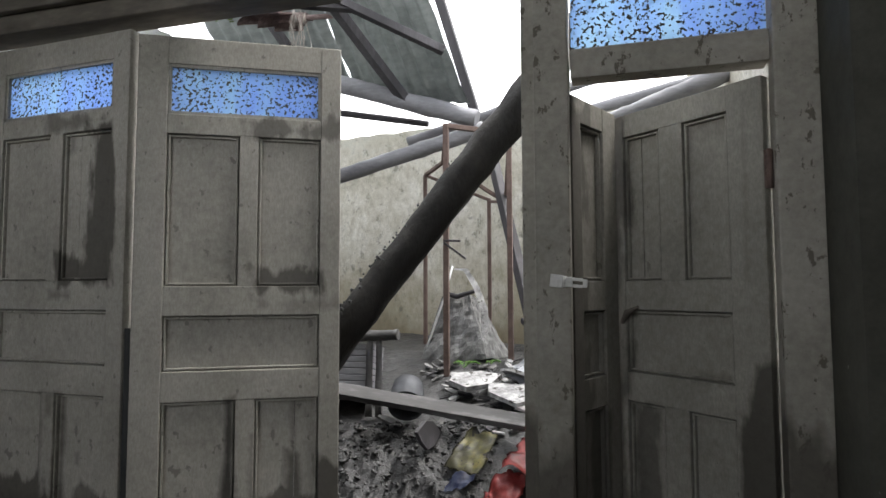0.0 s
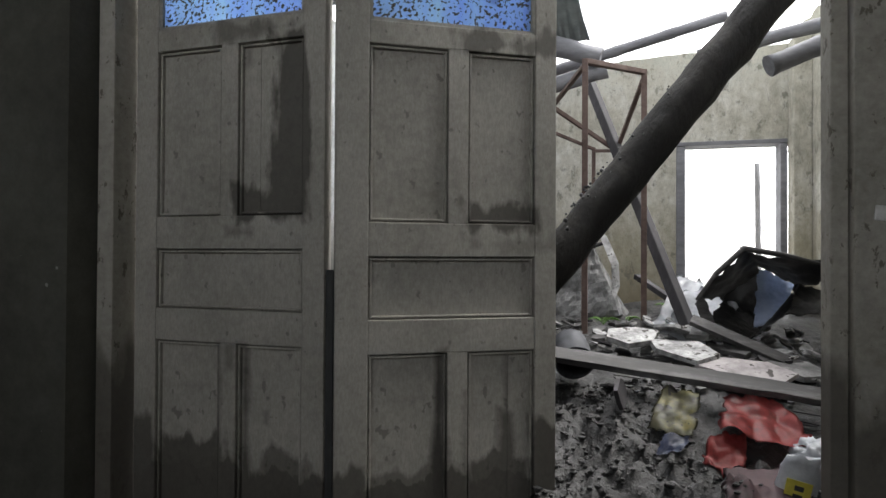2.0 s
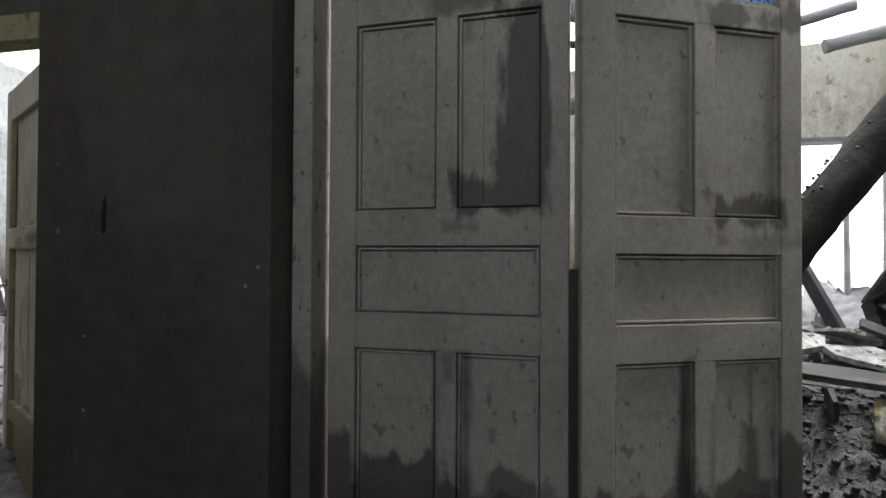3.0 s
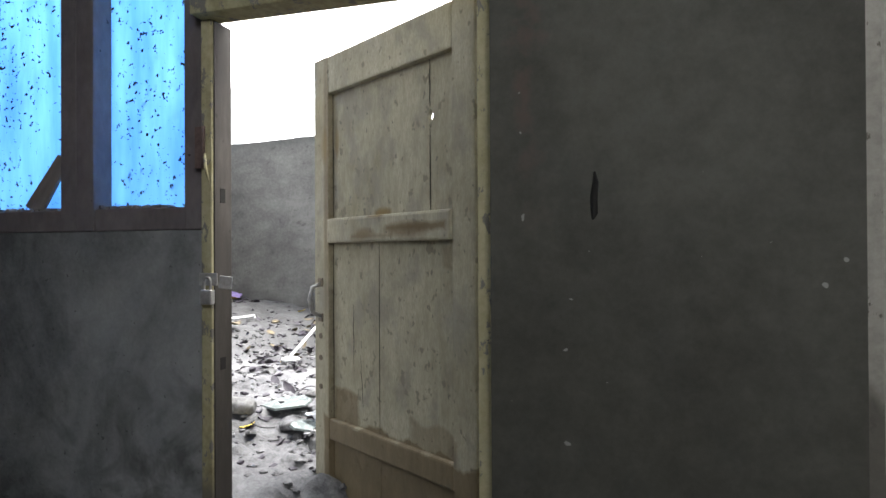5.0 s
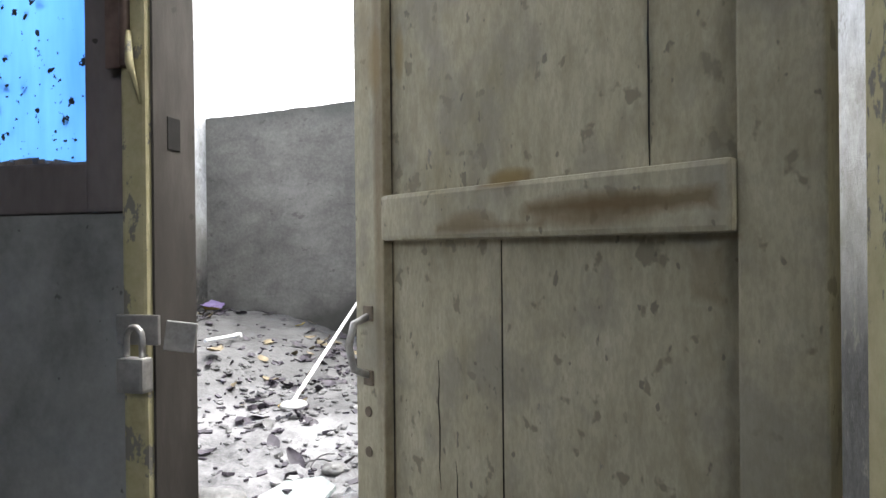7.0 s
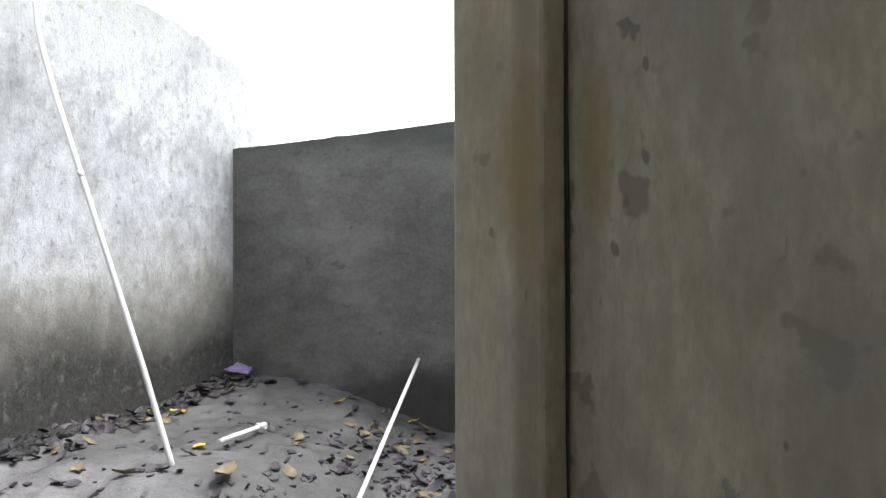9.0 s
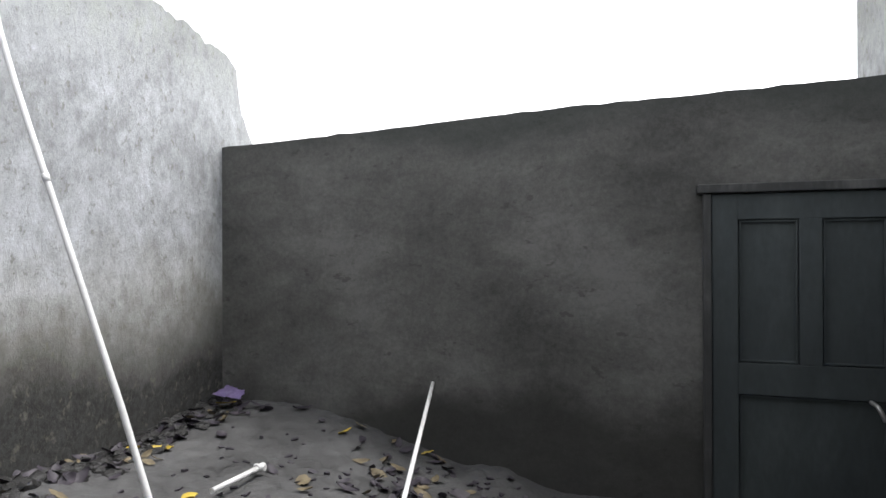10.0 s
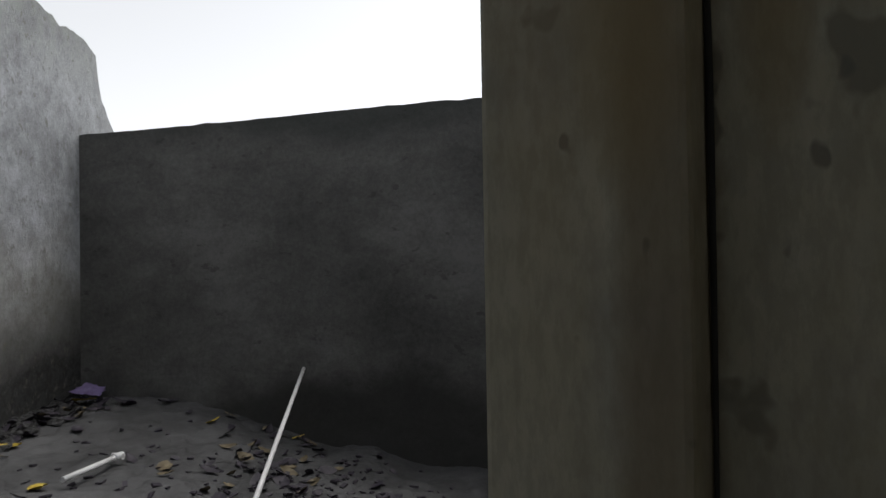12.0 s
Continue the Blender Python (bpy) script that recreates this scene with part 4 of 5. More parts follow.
setting(part("wall_gouge", bm, BLACK_HOLE), "narrow dark gouge in the grey render", "gouge")

hasp = thing("door_hasp", pose(0.268, 1.935, 1.462, 0, 6, 0), "pale metal hasp hanging from the post", "hasp")
HASP_METAL = surface("painted_hasp_metal", (0.42, 0.41, 0.38), (0.62, 0.61, 0.58), (0.75, 0.74, 0.71), 0.5, 20, 90, metallic=0.1)
bm = bmesh.new()
box(bm, 0.0, 0.032, -0.006, 0.0, -0.016, 0.016, 0.002)
part("hinge_plate", bm, HASP_METAL, hasp)
bm = bmesh.new()
box(bm, 0.034, 0.055, -0.010, -0.005, -0.012, 0.012, 0.002)
box(bm, 0.055, 0.078, -0.010, -0.005, 0.004, 0.012, 0.001)
box(bm, 0.055, 0.078, -0.010, -0.005, -0.012, -0.004, 0.001)
box(bm, 0.078, 0.090, -0.010, -0.005, -0.010, 0.010, 0.002)
part("slotted_strap", bm, HASP_METAL, hasp)
bm = bmesh.new()
tube(bm, [(0.034, -0.008, -0.014), (0.034, -0.008, 0.014)], [0.005, 0.005], 8)
part("knuckle", bm, HASP_METAL, hasp)

lock = thing("padlock", pose(-2.944, 1.768, 1.258), "steel padlock hanging in the hasp of the yellow jamb", "padlock")
bm = bmesh.new()
box(bm, -0.016, 0.016, -0.016, 0.000, -0.030, 0.004, 0.004)
part("lock_body", bm, STEEL, lock)
bm = bmesh.new()
tube(bm, [(-0.009, -0.008, 0.003)] + [(-0.009 * math.cos(a), -0.008, 0.022 + 0.011 * math.sin(a)) for a in [math.pi * k / 8 for k in range(9)]] + [(0.009, -0.008, 0.003)], [0.0032] * 11, 8)
part("shackle", bm, STEEL, lock)
plate = thing("hasp_plate", pose(-2.958, 1.780, 1.285), "bent steel hasp plate on the yellow jamb", "hasp")
bm = bmesh.new()
box(bm, -0.022, 0.028, -0.004, 0.0, -0.014, 0.016, 0.0015)
part("base_leaf", bm, STEEL, plate)
bm = bmesh.new()
box(bm, 0.028, 0.058, -0.006, -0.002, -0.016, 0.014, 0.0015, pose(0, 0, 0, 0, 8, 22))
part("swinging_leaf", bm, STEEL, plate)
# near-black blocks whose colour stands for the shade inside the slots
for z0, z1 in ((1.470, 1.505), (1.065, 1.095)):
    setting(boxed("mortise_slot", (-2.9485, -2.9455, 1.812, 1.832, z0, z1), BLACK_HOLE, bevel=0.001), "mortise slot shown as a near-black block on the jamb", "mortise")
bm = bmesh.new()
box(bm, -0.012, 0.012, -0.004, 0.0, -0.05, 0.05, 0.001)
tube(bm, [(0.012, -0.004, -0.05), (0.012, -0.004, 0.05)], [0.005, 0.005], 8)
tagged(part("butt_hinge", bm, RUST, m=pose(-2.982, 1.7845, 1.60)), "rusty steel hinge fixed to the yellow jamb", "hinge")
bm = bmesh.new()
tube(bm, [(-2.966, 1.781, 1.585), (-2.957, 1.772, 1.55), (-2.948, 1.776, 1.51)], [0.003, 0.004, 0.001], 6)
tagged(part("paint_flake", bm, YELLOW_JAMB), "curled paint flake on the jamb", "flake")

bm = bmesh.new()
box(bm, -0.026, 0.026, -0.006, 0.006, 0, 0.17, 0.004)
for v in bm.verts:
    v.co.x *= 1.25 - 0.5 * v.co.z / 0.17
    v.co.x += 0.008 * noise.noise(v.co * 40)
tagged(part("wood_scrap", bm, RAW_WOOD, m=pose(-3.545, 1.825, 1.462, -6, 32, 0)), "broken grey wood scrap leaning on the window", "wood scrap")
random.seed(5)
bm = bmesh.new()
for k in range(220):
    x = random.uniform(-3.77, -3.10)
    if -3.46 < x < -3.335:
        continue
    y = random.uniform(1.812, 1.862)
    s = random.uniform(0.003, 0.010)
    box(bm, -s, s, -s * 0.5, s * 0.5, 0, s * 0.9, 0, Matrix.Translation((x, y, 1.4625)) @ pose(0, 0, 0, random.uniform(-20, 20), random.uniform(-20, 20), random.uniform(0, 180)))
tagged(part("sill_debris", bm, RAW_WOOD), "crumbs of dirt and splinters along the sill", "debris", "", "stuff")

bm = bmesh.new()
box(bm, -0.010, 0.010, -0.004, 0.004, -0.045, 0.045, 0.002)
tube(bm, [(0.0, -0.006, -0.045), (0.0, -0.006, 0.045)], [0.006, 0.006], 10)
tagged(part("butt_hinge", bm, RUST, m=pose(0.766, 1.968, 1.715)), "rusty steel hinge between leaf and jamb", "hinge")

# the splintered chip hanging on the open leaf
bm = bmesh.new()
tube(bm, [(0.438, 2.232, 1.345), (0.450, 2.205, 1.375), (0.478, 2.180, 1.392)], [0.006, 0.009, 0.003], 6, 0.3)
tagged(part("splinter", bm, RAW_WOOD), "pale splinter hanging from the open leaf", "splinter")


# ---- the collapsed room ----
pole("fallen_log", (-0.845, 2.245, 0.80), (0.575, 2.462, 2.61), 0.063, 0.057, LOG, "thick dark mud-caked log fallen across the opening", "log", 60, 20, 0.16)
random.seed(11)
bm = bmesh.new()
for k in range(70):
    u = random.random() ** 1.6
    p = Vector((-0.60, 2.282, 1.112)).lerp(Vector((0.05, 2.382, 1.94)), u)
    s = random.uniform(0.004, 0.011) * (1.2 - u)
    made = bmesh.ops.create_icosphere(bm, subdivisions=1, radius=s)
    a = random.uniform(-0.2, 1.2)
    off = Vector((-0.78 * math.cos(a), -math.sin(a), 0.62 * math.cos(a))) * 0.068
    for v in made["verts"]:
        v.co = v.co * (1 + 0.4 * noise.noise(v.co * 60)) + p + off
tagged(part("mud_clods", bm, RUIN_MUD), "clods of mud stuck along the fallen log", "mud", "", "stuff")

steel_frame = thing("steel_stall_frame", pose(0, 0, 0), "rusty red-brown steel stall frame standing in the mud", "frame")
A, B, J1, J2, C, D = (-0.355, 3.22), (-0.092, 3.475), (-0.545, 3.83, 2.18), (-0.205, 4.0, 1.955), (-0.70, 3.98, 2.14), (-0.33, 4.12)
bar("leg", (*A, 0.9), (*A, 2.235), 0.026, 0.026, RUST, steel_frame)
bar("leg", (*B, 0.9), (*B, 2.245), 0.026, 0.026, RUST, steel_frame)
bar("leg", (C[0], C[1], 0.95), C, 0.022, 0.022, RUST, steel_frame)
bar("leg", (*D, 0.95), (*D, 2.0), 0.022, 0.022, RUST, steel_frame)
bar("top_rail", (A[0], A[1], 2.225), (B[0], B[1], 2.232), 0.026, 0.024, RUST, steel_frame)
bar("brace", (A[0], A[1], 2.21), J1, 0.02, 0.02, RUST, steel_frame)
bar("brace", (B[0], B[1], 2.21), J2, 0.02, 0.02, RUST, steel_frame)
bar("cross_rail", J1, J2, 0.022, 0.022, RUST, steel_frame)
bar("side_rail", J1, C, 0.02, 0.02, RUST, steel_frame)
bar("side_rail", C, (*D, 1.99), 0.018, 0.018, RUST, steel_frame)
bar("side_rail", J2, (*D, 1.98), 0.018, 0.018, RUST, steel_frame)

bar_post = bar("leaning_timber", (0.145, 3.22, 0.88), (-0.36, 4.22, 2.42), 0.055, 0.05, DARK_TIMBER, None, "", 0.006, 20)
tagged(bar_post, "dark squared timber leaning out of the mud", "timber")
tagged(bar("hanging_rafter", (-0.40, 4.2, 2.46), (-0.74, 4.2, 3.60), 0.085, 0.06, DARK_TIMBER, None, "", 0.006), "dark broken rafter standing against the sky", "rafter")
pole("bamboo_pole", (-1.75, 3.78, 1.98), (-0.26, 3.66, 2.315), 0.045, 0.042, BAMBOO, "grey weathered pole fallen aslant by the wall", "pole", knots=True)
pole("roof_beam", (-1.9, 3.62, 2.90), (-0.29, 3.62, 2.36), 0.055, 0.05, BAMBOO, "round grey roof beam, one end down", "beam", rough=0.2)
pole("thin_batten", (-1.6, 3.70, 2.58), (-0.60, 3.72, 2.385), 0.022, 0.018, DARK_TIMBER, "thin dark batten under the roof beam", "batten")
pole("bamboo_pole", (-0.75, 3.80, 2.31), (0.322, 3.80, 2.583), 0.028, 0.026, BAMBOO, "pale roof pole against the sky", "pole", knots=True, group="roof poles")
pole("bamboo_pole", (0.19, 3.80, 2.39), (1.25, 3.80, 2.60), 0.032, 0.034, BAMBOO, "pale roof pole resting on the side wall", "pole", knots=True, group="roof poles")
pole("bamboo_pole", (0.30, 2.9, 2.06), (0.98, 3.0, 2.33), 0.036, 0.036, BAMBOO, "pale roof pole beyond the small door", "pole", knots=True, group="roof poles")


def zinc_sheet(name, bl, br, tr, tl, label, waves=16):
    c = [Vector(p) for p in (bl, br, tr, tl)]
    normal = (c[1] - c[0]).cross(c[3] - c[0]).normalized()
    bm = bmesh.new()
    rows = []
    n = waves * 6
    for j in range(9):
        row = []
        for i in range(n + 1):
            p = c[0].lerp(c[1], i / n).lerp(c[3].lerp(c[2], i / n), j / 8)
            p += normal * (0.012 * math.sin(2 * math.pi * waves * i / n) + 0.03 * noise.noise((i * 0.08, j * 0.7, 2)))
            row.append(bm.verts.new(p))
        rows.append(row)
    for r0, r1 in zip(rows, rows[1:]):
        for i in range(n):
            bm.faces.new((r0[i], r0[i + 1], r1[i + 1], r1[i])).smooth = True
    bmesh.ops.solidify(bm, geom=bm.faces[:], thickness=0.0015)
    return tagged(part(name, bm, ZINC), label, "roof sheet")


zinc_sheet("zinc_roof_sheet", (-1.05, 3.72, 2.62), (-0.34, 3.66, 2.46), (-0.58, 3.15, 3.25), (-1.2, 3.15, 3.40), "corrugated zinc roof sheet hanging aslant", 9)
zinc_sheet("zinc_roof_sheet", (-1.95, 3.74, 2.86), (-1.06, 3.735, 2.64), (-1.22, 3.15, 3.42), (-2.1, 3.15, 3.62), "corrugated zinc roof sheet hanging aslant", 9)
for a, b, w in (((-1.02, 3.1, 2.95), (-0.42, 3.42, 2.68), 0.05), ((-1.15, 3.0, 3.2), (-0.70, 3.6, 2.50), 0.06), ((-1.75, 2.95, 2.95), (-0.85, 3.2, 2.87), 0.05), ((-1.5, 3.1, 3.15), (-1.25, 3.6, 2.62), 0.05)):
    tagged(bar("roof_batten", a, b, w, w * 0.8, DARK_TIMBER, None, "", 0.004), "dark broken batten under the zinc", "batten", "roof battens")
random.seed(21)
bm = bmesh.new()
for k in range(16):
    a = Vector((-0.93 + random.uniform(0, 0.06), 2.75 + random.uniform(-0.06, 0.06), 2.66))
    pts = [a]
    for j in range(5):
        pts.append(pts[-1] + Vector((random.uniform(-0.015, 0.02), random.uniform(-0.01, 0.01), -random.uniform(0.02, 0.07))))
    tube(bm, pts, [0.0011] * 6, 4)
tagged(part("hanging_fibres", bm, RAW_WOOD), "thin dry fibres hanging from the roof", "fibres", "", "stuff")

for k in range(7):
    x, y = -1.50 + 0.055 * k, 2.98 + 0.05 * (k % 2)
    bm = bmesh.new()
    n = 8
    ring = [[bm.verts.new((0.075 * math.cos(math.pi * i / n), j * 0.22, 0.028 * math.sin(math.pi * i / n))) for i in range(n + 1)] for j in range(2)]
    for i in range(n):
        bm.faces.new((ring[0][i], ring[0][i + 1], ring[1][i + 1], ring[1][i])).smooth = True
    bmesh.ops.solidify(bm, geom=bm.faces[:], thickness=0.011)
    tagged(part("roof_tile", bm, TILE, m=pose(x + 0.1, y, 2.80 - 0.012 * k, 22, random.uniform(-12, 12), -24 + random.uniform(-9, 9))), "slipped clay roof tile", "roof tile", "slipped tiles")


def fern(at, size, material, label, fronds, seed):
    random.seed(seed)
    plant = thing("small_plant", Matrix.Translation(at), label, "plant")
    for k in range(fronds):
        a = random.uniform(0, 2 * math.pi)
        bm = bmesh.new()
        spine = [Vector((math.cos(a) * size * s, math.sin(a) * size * s, size * (1.1 * s - 0.9 * s * s))) for s in [i / 8 for i in range(9)]]
        tube(bm, spine, [0.0018] * 9, 5)
        for i in range(2, 9):
            for side in (-1, 1):
                d = Vector((-math.sin(a), math.cos(a), -0.25)) * side * size * 0.30 * (1.15 - i / 9)
                w = Vector((math.cos(a), math.sin(a), 0)) * size * 0.055
                p = spine[i]
                vs = [bm.verts.new(q) for q in (p - w, p + d * 0.5 - w * 0.9 + Vector((0, 0, 0.003)), p + d, p + d * 0.5 + w * 0.9 + Vector((0, 0, 0.003)), p + w)]
                bm.faces.new(vs)
        part("frond", bm, material, plant)
    return plant


fern((-1.42, 2.92, 2.77), 0.10, FERN, "tuft of fern growing among the roof tiles", 9, 3)
fern((-0.275, 3.24, 1.07), 0.075, GREEN, "bright green seedling sprouting from the mud", 6, 4)
fern((-0.165, 3.33, 1.08), 0.05, GREEN, "bright green seedling beside the slab", 5, 8)
fern((0.02, 3.62, 1.12), 0.05, GREEN, "bright green seedling at the wall's foot", 5, 9)

# the crate with its ribbed lid, a cut bamboo on it
crate = thing("ribbed_crate", pose(-0.67, 2.82, 0.93, -12, 0, 4), "grey ribbed wooden crate half buried in mud", "crate")
for k in range(9):
    boxed("slat", (-0.16, 0.105, -0.06, 0.10, 0.045 + 0.026 * k, 0.069 + 0.026 * k), BAMBOO, crate, bevel=0.003)
for x in (0.108, 0.150):
    bm = bmesh.new()
    tube(bm, between((x, -0.065, -0.02), (x - 0.018, -0.062, 0.29), 5), [0.014, 0.013, 0.015, 0.013, 0.014, 0.013], 10, 0.15)
    part("corner_post", bm, PLANK, crate)
pole("cut_bamboo", (-0.95, 2.83, 1.222), (-0.455, 2.83, 1.252), 0.021, 0.022, PLANK, "short cut bamboo lying on the crate", "bamboo", knots=True)

pot = thing("black_pot", pose(-0.385, 2.74, 1.015, -62, 0, 14) @ Matrix.Scale(0.82, 4), "dark battered pot tipped over in the mud", "pot")
bm = bmesh.new()
prof = [(0.005, 0.10), (0.055, 0.098), (0.075, 0.08), (0.081, 0.02), (0.080, -0.06), (0.086, -0.064), (0.086, -0.07), (0.076, -0.066), (0.075, 0.02), (0.068, 0.072), (0.005, 0.085)]
rings = [[bm.verts.new((r * math.cos(2 * math.pi * k / 28), r * math.sin(2 * math.pi * k / 28), z)) for k in range(28)] for r, z in prof]
for a, b in zip(rings, rings[1:]):
    for k in range(28):
        bm.faces.new((a[k], a[(k + 1) % 28], b[(k + 1) % 28], b[k])).smooth = True
part("pot_body", bm, surface("pot_metal", (0.015, 0.016, 0.019), (0.035, 0.037, 0.043), (0.09, 0.093, 0.105), 0.6, 8, 60, metallic=0.2), pot)

plank_bm = bmesh.new()
box(plank_bm, -0.62, 0.62, -0.036, 0.036, -0.012, 0.012, 0.003)
bmesh.ops.subdivide_edges(plank_bm, edges=[e for e in plank_bm.edges if e.calc_length() > 0.9], cuts=22)
for v in plank_bm.verts:
    v.co += Vector((0, 0.006 * noise.noise((v.co.x * 9, 1, 2)), 0.006 * noise.noise((v.co.x * 7, v.co.y * 30, 5))))
tagged(part("muddy_plank", plank_bm, PLANK, m=pose(-0.06, 2.62, 0.985, 24, 6.4, -1)), "long muddy plank lying across the debris", "plank")
tagged(bar("short_plank", (0.06, 3.06, 1.12), (0.62, 2.95, 0.88), 0.055, 0.02, PLANK, None, "", 0.003, 30), "grey plank sloping down from the black sheet", "plank")
tagged(bar("short_plank", (-0.02, 3.16, 1.03), (0.25, 2.98, 1.0), 0.05, 0.02, PLANK, None, "", 0.003, 10), "short grey plank lying in the debris", "plank")
tagged(bar("dark_stick", (-0.10, 3.95, 1.26), (0.10, 3.6, 1.12), 0.035, 0.03, DARK_TIMBER, None, "", 0.004), "dark stick lying against the wall", "stick")
for a, b in (((-0.362, 3.20, 1.66), (-0.25, 3.18, 1.58)), ((-0.362, 3.20, 1.67), (-0.28, 3.20, 1.665))):
    tagged(bar("broken_twig", a, b, 0.010, 0.010, DARK_TIMBER, None, "", 0.002), "dark broken twig hanging from the frame", "twig", "broken twigs")

# the tilted slab with its strips
slab_bm = bmesh.new()
lo, hi = [(-0.56, 3.42, 1.04), (-0.20, 3.40, 1.10), (-0.14, 3.80, 1.06), (-0.56, 3.90, 1.06)], [(-0.475, 3.56, 1.40), (-0.325, 3.56, 1.415), (-0.31, 3.68, 1.38), (-0.47, 3.72, 1.37)]
vl, vh = [slab_bm.verts.new(p) for p in lo], [slab_bm.verts.new(p) for p in hi]
slab_bm.faces.new(vl[::-1]), slab_bm.faces.new(vh)
for i in range(4):
    slab_bm.faces.new((vl[i], vl[(i + 1) % 4], vh[(i + 1) % 4], vh[i]))
bmesh.ops.subdivide_edges(slab_bm, edges=slab_bm.edges[:], cuts=14, use_grid_fill=True)
for v in slab_bm.verts:
    layer = noise.noise((v.co.x * 4, v.co.y * 4, v.co.z * 34))
    v.co += Vector((0.4, -1, 0.5)) * (0.006 * layer + 0.020 * noise.noise(v.co * 9) + 0.012 * noise.noise(v.co * 26) + 0.007 * noise.noise(v.co * 60))
tagged(part("fallen_slab", slab_bm, SLAB), "tilted heap of layered grey concrete caked with mud", "slab")
strip = bmesh.new()
curve = [(-0.40, 3.54, 1.545), (-0.335, 3.52, 1.54), (-0.27, 3.48, 1.45), (-0.222, 3.46, 1.33), (-0.218, 3.44, 1.22), (-0.26, 3.43, 1.11)]
last = None
for i, p in enumerate(curve):
    w = Vector((0.016, 0.004, 0.008)) * (0.55 + 0.16 * i)
    pair = [strip.verts.new(Vector(p) - w), strip.verts.new(Vector(p) + w)]
    if last:
        strip.faces.new((last[0], last[1], pair[1], pair[0])).smooth = True
    last = pair
bmesh.ops.solidify(strip, geom=strip.faces[:], thickness=0.003)
tagged(part("white_strip", strip, PALE_DEBRIS), "curved white edging strip sprung from the slab", "strip")
bm = bmesh.new()
tube(bm, [(-0.40, 3.5, 1.56), (-0.44, 3.49, 1.40), (-0.50, 3.47, 1.22), (-0.555, 3.45, 1.06)], [0.006] * 4, 6)
tagged(part("pale_rod", bm, PVC), "thin pale rod leaning on the slab", "rod")
bm = bmesh.new()
tube(bm, [(-0.46, 3.55, 1.42), (-0.38, 3.52, 1.40), (-0.28, 3.50, 1.43)], [0.012, 0.014, 0.010], 7, 0.3)
tagged(part("dark_stick", bm, DARK_TIMBER), "dark stick lying on top of the slab", "stick")


def shard(at, size, turn, tilt, material, label, seed, thick=0.014, name="plaster_shard", group="plaster shards"):
    """A broken flat piece with an uneven outline."""
    random.seed(seed)
    bm = bmesh.new()
    n = random.randint(5, 8)
    pts = [(size * random.uniform(0.7, 1.15) * math.cos(2 * math.pi * k / n), size * 0.62 * random.uniform(0.7, 1.15) * math.sin(2 * math.pi * k / n)) for k in range(n)]
    lower, upper = [bm.verts.new((x, y, 0)) for x, y in pts], [bm.verts.new((x * 0.97, y * 0.97, thick + 0.003 * random.random())) for x, y in pts]
    bm.faces.new(lower[::-1]), bm.faces.new(upper)
    for k in range(n):
        bm.faces.new((lower[k], lower[(k + 1) % n], upper[(k + 1) % n], upper[k]))
    return tagged(part(name, bm, material, m=pose(*at, *tilt, turn)), label, "debris", group)


shard((-0.17, 2.99, 1.045), 0.13, 30, (18, -4), PALE_DEBRIS, "large pale plaster shard lying on the mud", 1, 0.02)
shard((0.02, 2.90, 1.01), 0.16, -12, (12, 5), PALE_DEBRIS, "large pale plaster shard lying on the mud", 2, 0.016)
shard((0.22, 2.82, 0.965), 0.17, 8, (14, 4), surface("pinkish_board", (0.16, 0.145, 0.145), (0.34, 0.31, 0.313), (0.46, 0.43, 0.433), 0.6, 10, 40, specks=0.05), "pinkish board lying flat on the debris", 3, 0.010)
shard((0.10, 3.10, 1.06), 0.12, 50, (12, -8), SLAB, "grey broken slab piece in the debris", 4, 0.02)
shard((-0.01, 3.05, 1.075), 0.10, 110, (20, 10), PALE_DEBRIS, "tilted pale plaster shard on the debris", 5, 0.012)
shard((0.40, 2.95, 0.95), 0.14, -20, (10, 8), SLAB, "grey broken slab piece in the debris", 6, 0.02)
shard((-0.23, 2.50, 0.93), 0.085, 80, (82, 6), DARK_TIMBER, "upright dark shard standing in the mud", 7, 0.012)
random.seed(33)
for k in range(120):
    x, y = random.uniform(-0.5, 0.62), random.uniform(2.66, 3.40)
    shard((x, y, ruin_surface(x, y) + 0.012), random.uniform(0.012, 0.048), random.uniform(0, 360), (random.uniform(-28, 28), random.uniform(-28, 28)), random.choice([PALE_DEBRIS, PALE_DEBRIS, SLAB, PLANK, DARK_TIMBER]), "small broken piece strewn on the mud", 100 + k, random.uniform(0.004, 0.012), "rubble_piece", "strewn rubble")
random.seed(34)
for k in range(60):
    x, y = random.uniform(-0.5, 0.5), random.uniform(2.5, 3.4)
    a, n = random.uniform(0, math.pi), random.uniform(0.04, 0.12)
    z = ruin_surface(x, y) + 0.02
    tagged(bar("splinter", (x, y, z), (x + n * math.cos(a), y + n * math.sin(a), z + random.uniform(-0.015, 0.02)), 0.012, 0.004, random.choice([PLANK, DARK_TIMBER]), None, "", 0), "dark wooden splinter on the debris", "splinter", "splinters")

# clods over the churned mud
random.seed(41)
bm = bmesh.new()
for k in range(2600):
    x, y = random.uniform(-0.75, 0.42), random.uniform(2.06, 2.74)
    if x > 0.0 and y > 2.35:
        continue
    s = random.choice([0.003, 0.003, 0.004, 0.004, 0.005, 0.006, 0.008, 0.012]) * random.uniform(0.7, 1.3)
    made = bmesh.ops.create_icosphere(bm, subdivisions=2 if s > 0.02 else 1, radius=s)
    at = Vector((x, y, ruin_surface(x, y) + s * 0.25))
    for v in made["verts"]:
        q = v.co / s
        v.co = Vector((v.co.x, v.co.y, v.co.z * 0.7)) * (1 + 0.65 * noise.noise(q * 1.5 + at * 50)) + at
